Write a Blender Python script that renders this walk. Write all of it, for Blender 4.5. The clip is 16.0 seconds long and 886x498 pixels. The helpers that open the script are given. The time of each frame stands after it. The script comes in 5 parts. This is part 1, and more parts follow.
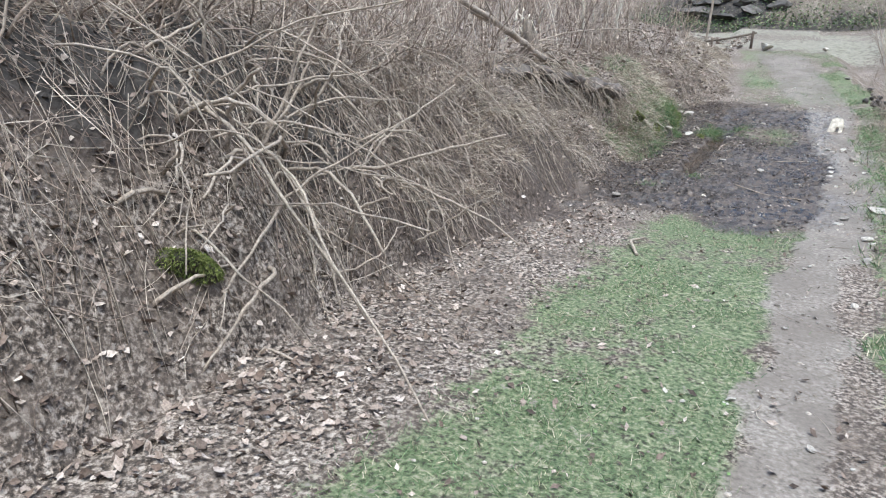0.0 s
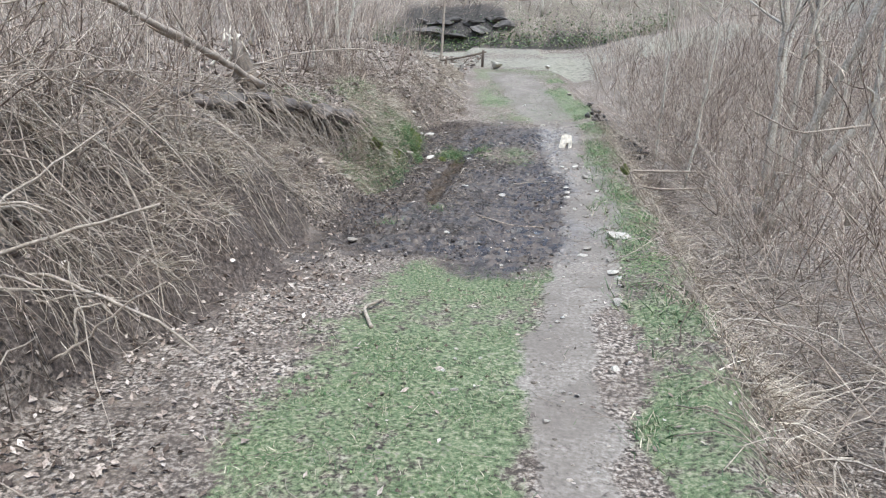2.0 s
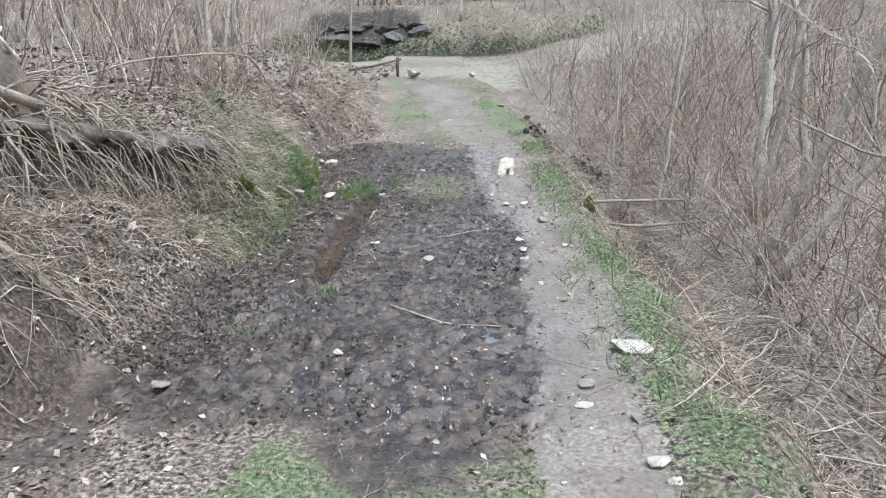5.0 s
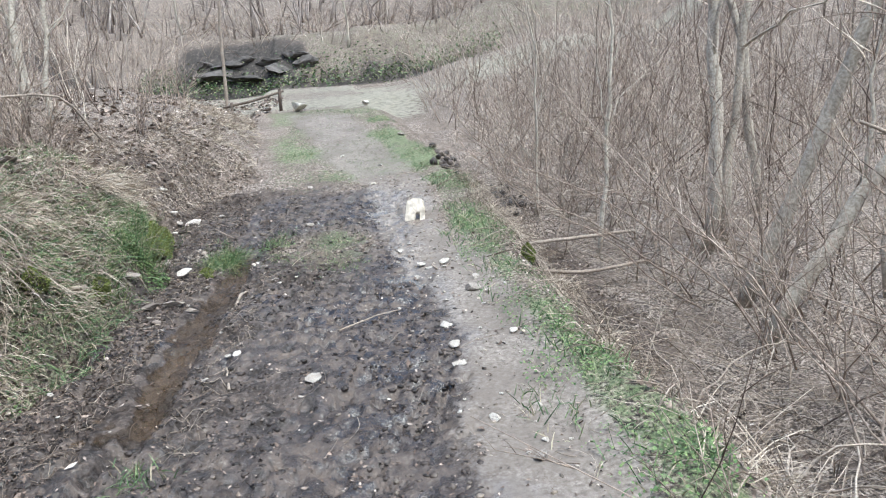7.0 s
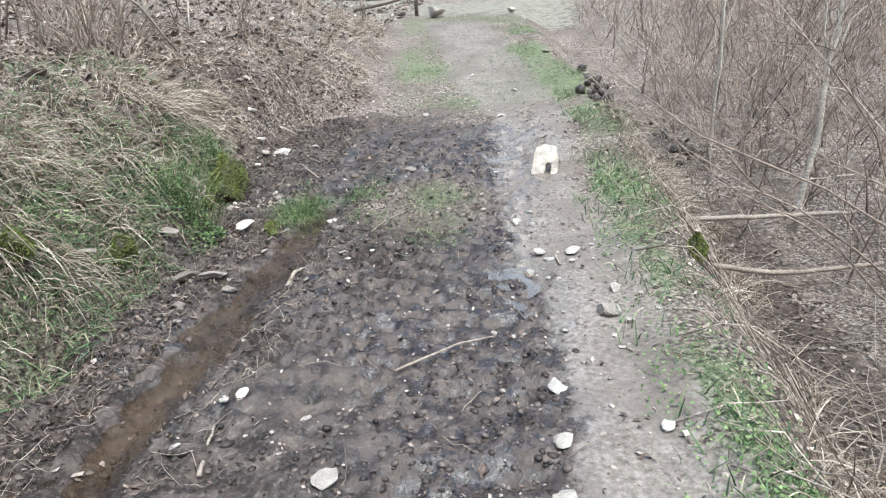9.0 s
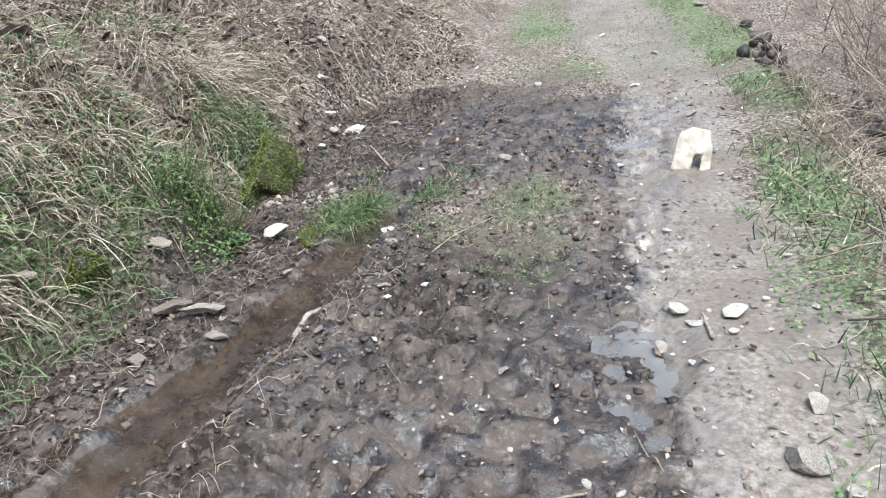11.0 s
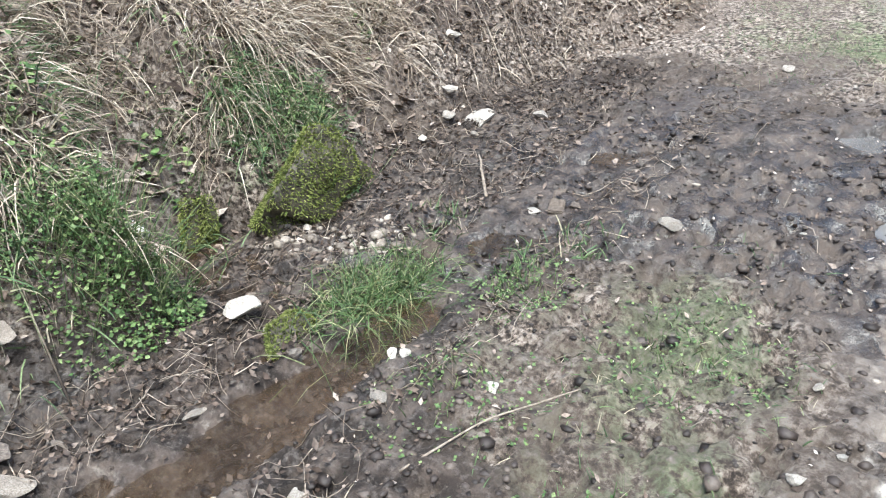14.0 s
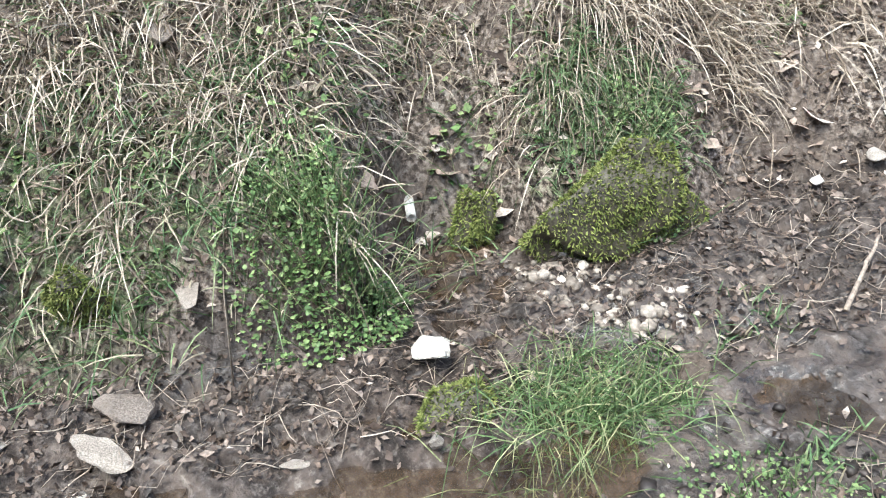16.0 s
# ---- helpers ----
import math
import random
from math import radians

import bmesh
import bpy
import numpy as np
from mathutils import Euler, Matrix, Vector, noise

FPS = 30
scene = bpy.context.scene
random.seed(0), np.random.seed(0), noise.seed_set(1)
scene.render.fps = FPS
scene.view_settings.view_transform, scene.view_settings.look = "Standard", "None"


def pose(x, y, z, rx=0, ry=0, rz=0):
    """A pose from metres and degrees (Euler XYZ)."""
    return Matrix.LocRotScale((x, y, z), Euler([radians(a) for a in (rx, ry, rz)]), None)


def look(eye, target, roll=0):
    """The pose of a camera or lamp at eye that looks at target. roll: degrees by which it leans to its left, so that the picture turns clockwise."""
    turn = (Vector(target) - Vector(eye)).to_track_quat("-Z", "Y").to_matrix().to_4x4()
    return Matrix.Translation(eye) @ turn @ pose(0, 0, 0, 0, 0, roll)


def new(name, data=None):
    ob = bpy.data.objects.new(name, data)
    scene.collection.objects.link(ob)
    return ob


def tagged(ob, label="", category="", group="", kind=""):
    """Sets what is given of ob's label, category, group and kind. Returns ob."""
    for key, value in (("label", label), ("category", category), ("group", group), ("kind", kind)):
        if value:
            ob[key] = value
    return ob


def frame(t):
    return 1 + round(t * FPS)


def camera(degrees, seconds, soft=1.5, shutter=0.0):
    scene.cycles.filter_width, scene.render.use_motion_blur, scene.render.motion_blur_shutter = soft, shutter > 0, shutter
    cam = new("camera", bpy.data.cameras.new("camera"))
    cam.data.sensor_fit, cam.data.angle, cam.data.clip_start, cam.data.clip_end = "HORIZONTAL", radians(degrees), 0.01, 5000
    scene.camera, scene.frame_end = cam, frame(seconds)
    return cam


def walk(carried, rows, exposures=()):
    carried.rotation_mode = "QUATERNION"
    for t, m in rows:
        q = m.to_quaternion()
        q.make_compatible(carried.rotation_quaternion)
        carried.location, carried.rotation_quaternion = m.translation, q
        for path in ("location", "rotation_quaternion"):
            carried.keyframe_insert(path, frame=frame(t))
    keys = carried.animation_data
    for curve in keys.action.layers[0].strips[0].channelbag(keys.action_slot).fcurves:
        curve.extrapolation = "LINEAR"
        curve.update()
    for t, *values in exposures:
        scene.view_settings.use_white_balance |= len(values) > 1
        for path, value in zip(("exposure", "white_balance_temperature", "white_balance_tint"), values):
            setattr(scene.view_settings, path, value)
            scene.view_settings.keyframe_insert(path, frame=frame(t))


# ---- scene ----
cam = camera(64.2, 16.0, 1.15)
PATH = [
    (0, (0.125, 0.088, 1.495), (-0.765, 1.794, 0.948), 2.7),
    (0.5, (0.089, 0.341, 1.502), (-0.93, 2.014, 1.099), -2.0),
    (1, (0.072, 0.629, 1.509), (-0.871, 2.371, 1.235), 3.7),
    (1.5, (0.065, 0.969, 1.505), (-0.557, 2.835, 1.143), 3.2),
    (2, (0.063, 1.385, 1.571), (-0.221, 3.308, 1.097), 1.7),
    (2.5, (0.067, 1.909, 1.577), (-0.162, 3.815, 1.015), 5.5),
    (3, (-0.01, 2.449, 1.595), (-0.287, 4.372, 1.118), 2.6),
    (3.5, (0.002, 2.926, 1.568), (-0.378, 4.853, 1.193), 2.5),
    (4, (-0.154, 3.457, 1.565), (-0.305, 5.399, 1.11), 2.9),
    (6.5, (-0.09, 5.898, 1.496), (-0.106, 7.861, 1.116), -2.7),
    (7, (-0.058, 6.495, 1.509), (0.107, 8.454, 1.139), -4.2),
    (7.5, (-0.034, 6.894, 1.56), (-0.018, 8.849, 1.141), -2.6),
    (8, (0.046, 7.391, 1.572), (-0.091, 9.35, 1.196), -2.6),
    (8.5, (0.104, 7.794, 1.525), (-0.079, 9.734, 1.071), -0.0),
    (9, (0.184, 8.267, 1.587), (-0.059, 10.162, 0.996), -2.1),
    (11.5, (0.176, 10.177, 1.404), (-0.486, 11.942, 0.737), -1.5),
    (12, (0.136, 10.547, 1.468), (-0.61, 12.292, 0.837), -0.5),
    (12.5, (0.123, 10.869, 1.509), (-0.798, 12.536, 0.899), -2.4),
    (13, (0.181, 11.216, 1.522), (-0.816, 12.817, 0.856), 1.3),
    (13.5, (0.088, 11.515, 1.476), (-0.937, 13.093, 0.8), 1.1),
    (14, (-0.003, 11.912, 1.457), (-1.14, 13.333, 0.627), -1.4),
    (14.5, (-0.102, 12.349, 1.468), (-1.489, 13.554, 0.679), 5.6),
    (15, (-0.257, 12.651, 1.512), (-1.752, 13.583, 0.565), -0.1),
    (15.5, (-0.305, 12.782, 1.498), (-1.946, 13.414, 0.544), 0.6),
    (16, (-0.289, 12.887, 1.501), (-2.006, 13.24, 0.538), -1.0),
]
walk(cam, [(t, look(eye, target, roll)) for t, eye, target, roll in PATH], [(0, 1.25, 5850, 0), (3.5, 1.27, 5850, 0), (7, 1.37, 5950, 0), (12, 1.47, 6100, 0), (14, 1.6, 6120, 0), (15.3, 1.84, 6150, 0), (16, 1.84, 6150, 0)])

# ---- light ----
world = bpy.data.worlds.new("overcast_sky")
world.use_nodes = True
scene.world = world
wn = world.node_tree
sky = wn.nodes.new("ShaderNodeTexSky")
sky.sky_type = "NISHITA"
sky.sun_disc = False
sky.sun_elevation = radians(68)
sky.sun_rotation = radians(140)
sky.dust_density = 3.0
wn.links.new(sky.outputs[0], wn.nodes["Background"].inputs[0])
wn.nodes["Background"].inputs[1].default_value = 0.14
sun_data = bpy.data.lights.new("sun", "SUN")
sun_data.energy, sun_data.angle, sun_data.color = 1.5, radians(35), (1.0, 0.97, 0.93)
sun = new("sun", sun_data)
sun.matrix_world = look((5, -6, 20), (0, 0, 0))

# ---- materials ----
def mat(name):
    m = bpy.data.materials.new(name)
    m.use_nodes = True
    return m, m.node_tree.nodes, m.node_tree.links, m.node_tree.nodes["Principled BSDF"]


def coords(nd, lk, scale=1.0, stretch=(1, 1, 1)):
    tc = nd.new("ShaderNodeTexCoord")
    mp = nd.new("ShaderNodeMapping")
    mp.inputs["Scale"].default_value = [scale * s for s in stretch]
    lk.new(tc.outputs["Object"], mp.inputs[0])
    return mp.outputs[0]


def noise_node(nd, lk, vec, scale, detail=4, rough=0.6):
    n = nd.new("ShaderNodeTexNoise")
    n.inputs["Scale"].default_value, n.inputs["Detail"].default_value, n.inputs["Roughness"].default_value = scale, detail, rough
    lk.new(vec, n.inputs["Vector"])
    return n.outputs[0]


def ramp(nd, lk, fac, stops):
    r = nd.new("ShaderNodeValToRGB")
    els = r.color_ramp.elements
    while len(els) < len(stops):
        els.new(0.5)
    for e, (p, c) in zip(els, stops):
        e.position, e.color = p, (*c, 1) if len(c) == 3 else c
    lk.new(fac, r.inputs[0])
    return r.outputs[0]


def mixc(nd, lk, fac, a, b):
    m = nd.new("ShaderNodeMix")
    m.data_type = "RGBA"
    if isinstance(fac, (int, float)):
        m.inputs[0].default_value = fac
    else:
        lk.new(fac, m.inputs[0])
    for sock, v in ((m.inputs[6], a), (m.inputs[7], b)):
        if isinstance(v, tuple):
            sock.default_value = (*v, 1)
        else:
            lk.new(v, sock)
    return m.outputs[2]


def calc(nd, lk, op, a, b, clamp=False):
    m = nd.new("ShaderNodeMath")
    m.operation, m.use_clamp = op, clamp
    for sock, v in ((m.inputs[0], a), (m.inputs[1], b)):
        if isinstance(v, (int, float)):
            sock.default_value = v
        else:
            lk.new(v, sock)
    return m.outputs[0]


def bump(nd, lk, bsdf, height, strength, distance):
    b = nd.new("ShaderNodeBump")
    b.inputs["Strength"].default_value, b.inputs["Distance"].default_value = strength, distance
    lk.new(height, b.inputs["Height"])
    lk.new(b.outputs[0], bsdf.inputs["Normal"])


def island_mat(name, stops, rough=0.75, grain=60, island=True, bumps=0.3, sheen=0.35):
    """Colour by piece, with fine grain and blotches over it."""
    m, nd, lk, bs = mat(name)
    vec = coords(nd, lk)
    if island:
        geo = nd.new("ShaderNodeNewGeometry")
        pick = geo.outputs["Random Per Island"]
    else:
        info = nd.new("ShaderNodeObjectInfo")
        pick = info.outputs["Random"]
    col = ramp(nd, lk, pick, stops)
    fine = noise_node(nd, lk, vec, grain, 5)
    blot = noise_node(nd, lk, vec, grain / 12, 3)
    g = ramp(nd, lk, fine, [(0.38, (0.55, 0.52, 0.5)), (0.62, (1.25, 1.25, 1.25))])
    mul = nd.new("ShaderNodeMix")
    mul.data_type, mul.blend_type = "RGBA", "MULTIPLY"
    mul.inputs[0].default_value = 0.75
    lk.new(col, mul.inputs[6]), lk.new(g, mul.inputs[7])
    g2 = ramp(nd, lk, blot, [(0.3, (0.7, 0.68, 0.66)), (0.7, (1.15, 1.15, 1.15))])
    mul2 = nd.new("ShaderNodeMix")
    mul2.data_type, mul2.blend_type = "RGBA", "MULTIPLY"
    mul2.inputs[0].default_value = 0.8
    lk.new(mul.outputs[2], mul2.inputs[6]), lk.new(g2, mul2.inputs[7])
    lk.new(mul2.outputs[2], bs.inputs["Base Color"])
    bs.inputs["Roughness"].default_value = rough
    bs.inputs["Specular IOR Level"].default_value = sheen
    bump(nd, lk, bs, fine, bumps, 0.01)
    return m


M_LEAF = island_mat("dead_leaves", [(0, (0.05, 0.035, 0.028)), (0.35, (0.19, 0.14, 0.112)), (0.75, (0.37, 0.3, 0.255)), (0.93, (0.52, 0.44, 0.385)), (1, (0.68, 0.6, 0.54))], 0.7, 90)
M_WETLEAF = island_mat("wet_leaves", [(0, (0.03, 0.022, 0.018)), (0.6, (0.1, 0.072, 0.057)), (1, (0.24, 0.185, 0.15))], 0.4, 90)
M_STRAW = island_mat("dry_grass", [(0, (0.15, 0.11, 0.08)), (0.4, (0.4, 0.33, 0.26)), (0.8, (0.58, 0.51, 0.415)), (1, (0.74, 0.67, 0.57))], 0.6, 80)
M_GRASS = island_mat("green_grass", [(0, (0.06, 0.115, 0.05)), (0.4, (0.13, 0.21, 0.095)), (0.68, (0.22, 0.29, 0.14)), (0.78, (0.38, 0.34, 0.24)), (1, (0.58, 0.51, 0.4))], 0.6, 80)
M_HERB = island_mat("herb_leaves", [(0, (0.06, 0.12, 0.04)), (0.5, (0.15, 0.24, 0.085)), (1, (0.27, 0.35, 0.15))], 0.5, 80)
M_DARKGRASS = island_mat("sedge", [(0, (0.045, 0.09, 0.03)), (0.6, (0.12, 0.19, 0.07)), (1, (0.36, 0.36, 0.2))], 0.5, 80)
M_TWIG = island_mat("twigs", [(0, (0.13, 0.10, 0.08)), (0.5, (0.3, 0.245, 0.2)), (1, (0.58, 0.5, 0.42))], 0.8, 70)
M_VINE = island_mat("vine_bark", [(0, (0.17, 0.135, 0.11)), (0.5, (0.34, 0.285, 0.235)), (1, (0.56, 0.49, 0.415))], 0.75, 70)
M_BRUSH = island_mat("brushwood", [(0, (0.11, 0.078, 0.062)), (0.45, (0.33, 0.26, 0.215)), (0.8, (0.52, 0.44, 0.37)), (1, (0.74, 0.66, 0.56))], 0.85, 30)
M_FAR = island_mat("far_brushwood", [(0, (0.2, 0.165, 0.145)), (0.5, (0.34, 0.29, 0.26)), (1, (0.5, 0.44, 0.4))], 0.9, 10)
M_BARK = island_mat("grey_bark", [(0, (0.42, 0.38, 0.32)), (1, (0.6, 0.55, 0.47))], 0.85, 40, False, 0.8)
M_STONE = island_mat("limestone", [(0, (0.28, 0.25, 0.22)), (0.5, (0.48, 0.44, 0.395)), (1, (0.7, 0.66, 0.6))], 0.85, 30, False, 0.7)
M_DULL = island_mat("brown_stone", [(0, (0.16, 0.13, 0.11)), (0.5, (0.27, 0.23, 0.2)), (1, (0.42, 0.37, 0.32))], 0.7, 40, False, 0.8)
M_WETSTONE = island_mat("dark_wet_stone", [(0, (0.05, 0.045, 0.032)), (1, (0.1, 0.088, 0.062))], 0.5, 30, False, 0.8)
M_PEBBLE = island_mat("pebbles", [(0, (0.13, 0.108, 0.09)), (0.5, (0.28, 0.24, 0.2)), (1, (0.55, 0.49, 0.43))], 0.6, 70)
M_MOSS = island_mat("moss", [(0, (0.1, 0.13, 0.032)), (0.5, (0.18, 0.215, 0.06)), (1, (0.29, 0.31, 0.11))], 0.95, 60)
M_PALEWOOD = island_mat("fresh_split_wood", [(0, (0.76, 0.69, 0.59)), (1, (0.8, 0.74, 0.64))], 0.75, 14, False, 0.4)
M_OLDWOOD = island_mat("weathered_wood", [(0, (0.11, 0.085, 0.07)), (1, (0.2, 0.165, 0.135))], 0.85, 40, False, 0.8)
M_CLOD = island_mat("dark_soil", [(0, (0.025, 0.02, 0.018)), (0.7, (0.075, 0.06, 0.054)), (1, (0.17, 0.14, 0.12))], 0.5, 30)
M_DARKROCK = island_mat("dark_shale", [(0, (0.06, 0.054, 0.05)), (1, (0.14, 0.125, 0.115))], 0.7, 6, False, 0.8)
M_PLASTIC = island_mat("white_plastic", [(0, (0.72, 0.7, 0.66)), (1, (0.78, 0.76, 0.72))], 0.45, 25, False, 0.1)


def ground_material():
    m, nd, lk, bs = mat("ground_cover")
    vec = coords(nd, lk)

    def attr(name):
        a = nd.new("ShaderNodeAttribute")
        a.attribute_name = name
        return a.outputs["Fac"]

    big = noise_node(nd, lk, vec, 1.7, 4)
    mid = noise_node(nd, lk, vec, 9, 5, 0.65)
    fine = noise_node(nd, lk, vec, 38, 6, 0.7)
    edge = calc(nd, lk, "ADD", calc(nd, lk, "MULTIPLY", calc(nd, lk, "SUBTRACT", mid, 0.5), 2.6), calc(nd, lk, "MULTIPLY", calc(nd, lk, "SUBTRACT", fine, 0.5), 2.2))

    def mask(name, hard=3.0):
        v = calc(nd, lk, "ADD", attr(name), calc(nd, lk, "MULTIPLY", edge, 0.7))
        return calc(nd, lk, "MULTIPLY", calc(nd, lk, "SUBTRACT", v, 0.5 - 0.5 / hard), hard, True)

    litter = ramp(nd, lk, fine, [(0.39, (0.024, 0.018, 0.015)), (0.47, (0.11, 0.085, 0.068)), (0.53, (0.26, 0.21, 0.175)), (0.61, (0.54, 0.465, 0.4))])
    soil = ramp(nd, lk, mid, [(0.38, (0.06, 0.045, 0.036)), (0.62, (0.2, 0.155, 0.125))])
    litter = mixc(nd, lk, ramp(nd, lk, big, [(0.42, (0, 0, 0)), (0.62, (0.7, 0.7, 0.7))]), litter, soil)
    bare = ramp(nd, lk, fine, [(0.36, (0.03, 0.022, 0.018)), (0.5, (0.085, 0.063, 0.052)), (0.64, (0.19, 0.15, 0.125))])
    mud = ramp(nd, lk, mid, [(0.38, (0.02, 0.015, 0.0125)), (0.5, (0.052, 0.038, 0.031)), (0.62, (0.112, 0.086, 0.071))])
    mud = mixc(nd, lk, ramp(nd, lk, fine, [(0.52, (0, 0, 0)), (0.64, (0.5, 0.5, 0.5))]), mud, (0.16, 0.13, 0.11))
    dirt = ramp(nd, lk, fine, [(0.34, (0.12, 0.1, 0.084)), (0.5, (0.205, 0.175, 0.15)), (0.66, (0.32, 0.282, 0.248))])
    dirt = mixc(nd, lk, ramp(nd, lk, big, [(0.44, (0, 0, 0)), (0.58, (0.7, 0.7, 0.7))]), dirt, (0.145, 0.12, 0.102))
    green = ramp(nd, lk, fine, [(0.36, (0.04, 0.042, 0.026)), (0.47, (0.11, 0.145, 0.068)), (0.56, (0.2, 0.22, 0.125)), (0.64, (0.34, 0.31, 0.22))])
    road = ramp(nd, lk, mid, [(0.38, (0.17, 0.16, 0.12)), (0.62, (0.31, 0.28, 0.23))])
    # dark tone for the earth heap and for shade painted on the far bank
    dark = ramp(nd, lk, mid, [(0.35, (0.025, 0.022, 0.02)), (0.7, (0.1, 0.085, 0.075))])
    col = mixc(nd, lk, mask("bare"), litter, bare)
    col = mixc(nd, lk, mask("green"), col, green)
    col = mixc(nd, lk, mask("road"), col, road)
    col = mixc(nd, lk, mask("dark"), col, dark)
    col = mixc(nd, lk, mask("mud", 2.0), col, mud)
    col = mixc(nd, lk, mask("dirt", 1.7), col, dirt)
    lk.new(col, bs.inputs["Base Color"])
    wet = calc(nd, lk, "MULTIPLY", mask("wet", 2.0), ramp(nd, lk, mid, [(0.42, (1, 1, 1)), (0.6, (0.25, 0.25, 0.25))]), True)
    lk.new(calc(nd, lk, "SUBTRACT", 0.88, calc(nd, lk, "MULTIPLY", wet, 0.8)), bs.inputs["Roughness"])
    lk.new(calc(nd, lk, "ADD", 0.4, calc(nd, lk, "MULTIPLY", wet, 0.5)), bs.inputs["Specular IOR Level"])
    h = calc(nd, lk, "ADD", calc(nd, lk, "MULTIPLY", mid, 1.0), calc(nd, lk, "MULTIPLY", fine, 0.6))
    b = nd.new("ShaderNodeBump")
    b.inputs["Distance"].default_value = 0.035
    lk.new(h, b.inputs["Height"])
    lk.new(calc(nd, lk, "SUBTRACT", calc(nd, lk, "SUBTRACT", 0.85, calc(nd, lk, "MULTIPLY", wet, 0.5)), calc(nd, lk, "MULTIPLY", mask("dirt"), 0.75), True), b.inputs["Strength"])
    lk.new(b.outputs[0], bs.inputs["Normal"])
    return m


def water_material(name, stops, alpha):
    m, nd, lk, bs = mat(name)
    vec = coords(nd, lk, 1, (1, 0.5, 1))
    n = noise_node(nd, lk, vec, 14, 3)
    col = ramp(nd, lk, noise_node(nd, lk, vec, 5, 4), stops)
    lk.new(col, bs.inputs["Base Color"])
    bs.inputs["Roughness"].default_value = 0.06
    bs.inputs["IOR"].default_value = 1.33
    bs.inputs["Alpha"].default_value = alpha
    bump(nd, lk, bs, n, 0.3, 0.03)
    return m


M_GROUND = ground_material()
M_WATER = water_material("shallow_water", [(0.4, (0.03, 0.019, 0.011)), (0.62, (0.1, 0.061, 0.032))], 0.42)
# silty water, its base lifted to pale grey to stand for reflected sky
M_PUDDLE = water_material("muddy_sky_puddle", [(0.4, (0.17, 0.16, 0.155)), (0.62, (0.26, 0.25, 0.245))], 0.7)

# ---- the lie of the land ----
rng = np.random.default_rng(7)


def hash2(ix, iy, seed):
    h = (ix.astype(np.int64) * 374761393 + iy.astype(np.int64) * 668265263 + seed * 974634777) & 0x7FFFFFFF
    h = ((h ^ (h >> 13)) * 1274126177) & 0x7FFFFFFF
    return ((h ^ (h >> 16)) & 0xFFFF) / 65535.0


def vnoise(x, y, scale, seed=1):
    """Smooth noise from -1 to 1 with features of about scale metres."""
    x, y = np.asarray(x, float) / scale, np.asarray(y, float) / scale
    ix, iy = np.floor(x), np.floor(y)
    fx, fy = x - ix, y - iy
    fx, fy = fx * fx * (3 - 2 * fx), fy * fy * (3 - 2 * fy)
    a, b, c, d = hash2(ix, iy, seed), hash2(ix + 1, iy, seed), hash2(ix, iy + 1, seed), hash2(ix + 1, iy + 1, seed)
    return ((a * (1 - fx) + b * fx) * (1 - fy) + (c * (1 - fx) + d * fx) * fy) * 2 - 1


def curve(*pairs):
    xs, ys = zip(*pairs)
    return lambda v: np.interp(v, xs, ys)


def smooth(a, b, v):
    t = np.clip((v - a) / (b - a), 0, 1)
    return t * t * (3 - 2 * t)


PATH_Z = curve((-30, -0.3), (0, -0.06), (7, 0.0), (10.4, 0.12), (12.5, 0.22), (13.7, 0.33), (14.2, 0.41), (14.7, 0.47), (17, 0.75), (20, 1.25), (23.5, 1.85), (27, 2.25), (31, 2.75), (400, 20))
SHIFT = curve((-30, 0), (16, 0), (23.5, -1.1), (30, -1.6), (400, -1.6))
TOE = curve((-10, -2.2), (2.5, -2.2), (4.5, -2.2), (6, -2.2), (8, -2.2), (10, -2.35), (12, -2.27), (12.97, -2.2), (13.13, -2.6), (13.25, -2.82), (13.6, -2.76), (13.75, -2.5), (14.3, -2.48), (14.6, -2.62), (15.5, -2.5), (17, -1.7), (20, -1.6), (26, -1.8))
BANK_H = curve((-5, 2.0), (0, 1.8), (5, 1.6), (8, 1.35), (11.7, 1.05), (13.5, 1.1), (16, 0.9), (20, 0.75), (23.5, 0.4), (26, 0.0))
BANK_W = curve((0, 1.2), (3.2, 1.3), (4.5, 1.7), (5.5, 1.9), (8, 1.9), (10.5, 1.5), (11.7, 1.0), (13.3, 0.95), (14.3, 1.1), (14.8, 1.6), (16, 1.6), (20, 1.6), (24, 1.4))
STREAM_X = curve((9.2, -1.36), (10.3, -1.42), (11.8, -1.50), (12.4, -1.46), (13.0, -1.43), (13.4, -1.42))
TRACK_X = curve((-10, 0.1), (2.8, 0.2), (6, 0.26), (8.4, 0.55), (10.4, 0.6), (12, 0.56), (13, 0.42), (14.5, 0.22), (16, 0.2), (18, 0.0), (23, -0.3))
POOLS = [(-2.45, 13.38, 0.42, 0.2, -0.3), (0.12, 12.15, 0.14, 0.42, 0.1), (0.0, 14.75, 0.2, 0.14, 0.4), (-1.4, 14.1, 0.2, 0.08, 0.5), (-1.25, 15.0, 0.2, 0.09, 0.5), (-0.35, 15.5, 0.25, 0.12, 0.2), (0.25, 8.78, 0.1, 0.07, 0.2), (0.04, 8.62, 0.13, 0.08, 0.5), (-0.16, 8.78, 0.1, 0.06, -0.3), (-0.26, 8.5, 0.09, 0.07, 0.0), (0.12, 8.38, 0.13, 0.08, -0.2), (0.31, 8.46, 0.08, 0.1, 0.3), (-0.06, 8.24, 0.1, 0.06, 0.1)]


LIP = curve((7.6, -4.1), (8.5, -3.8), (9.7, -3.45), (10.3, -3.2), (10.9, -2.9), (11.6, -2.85))


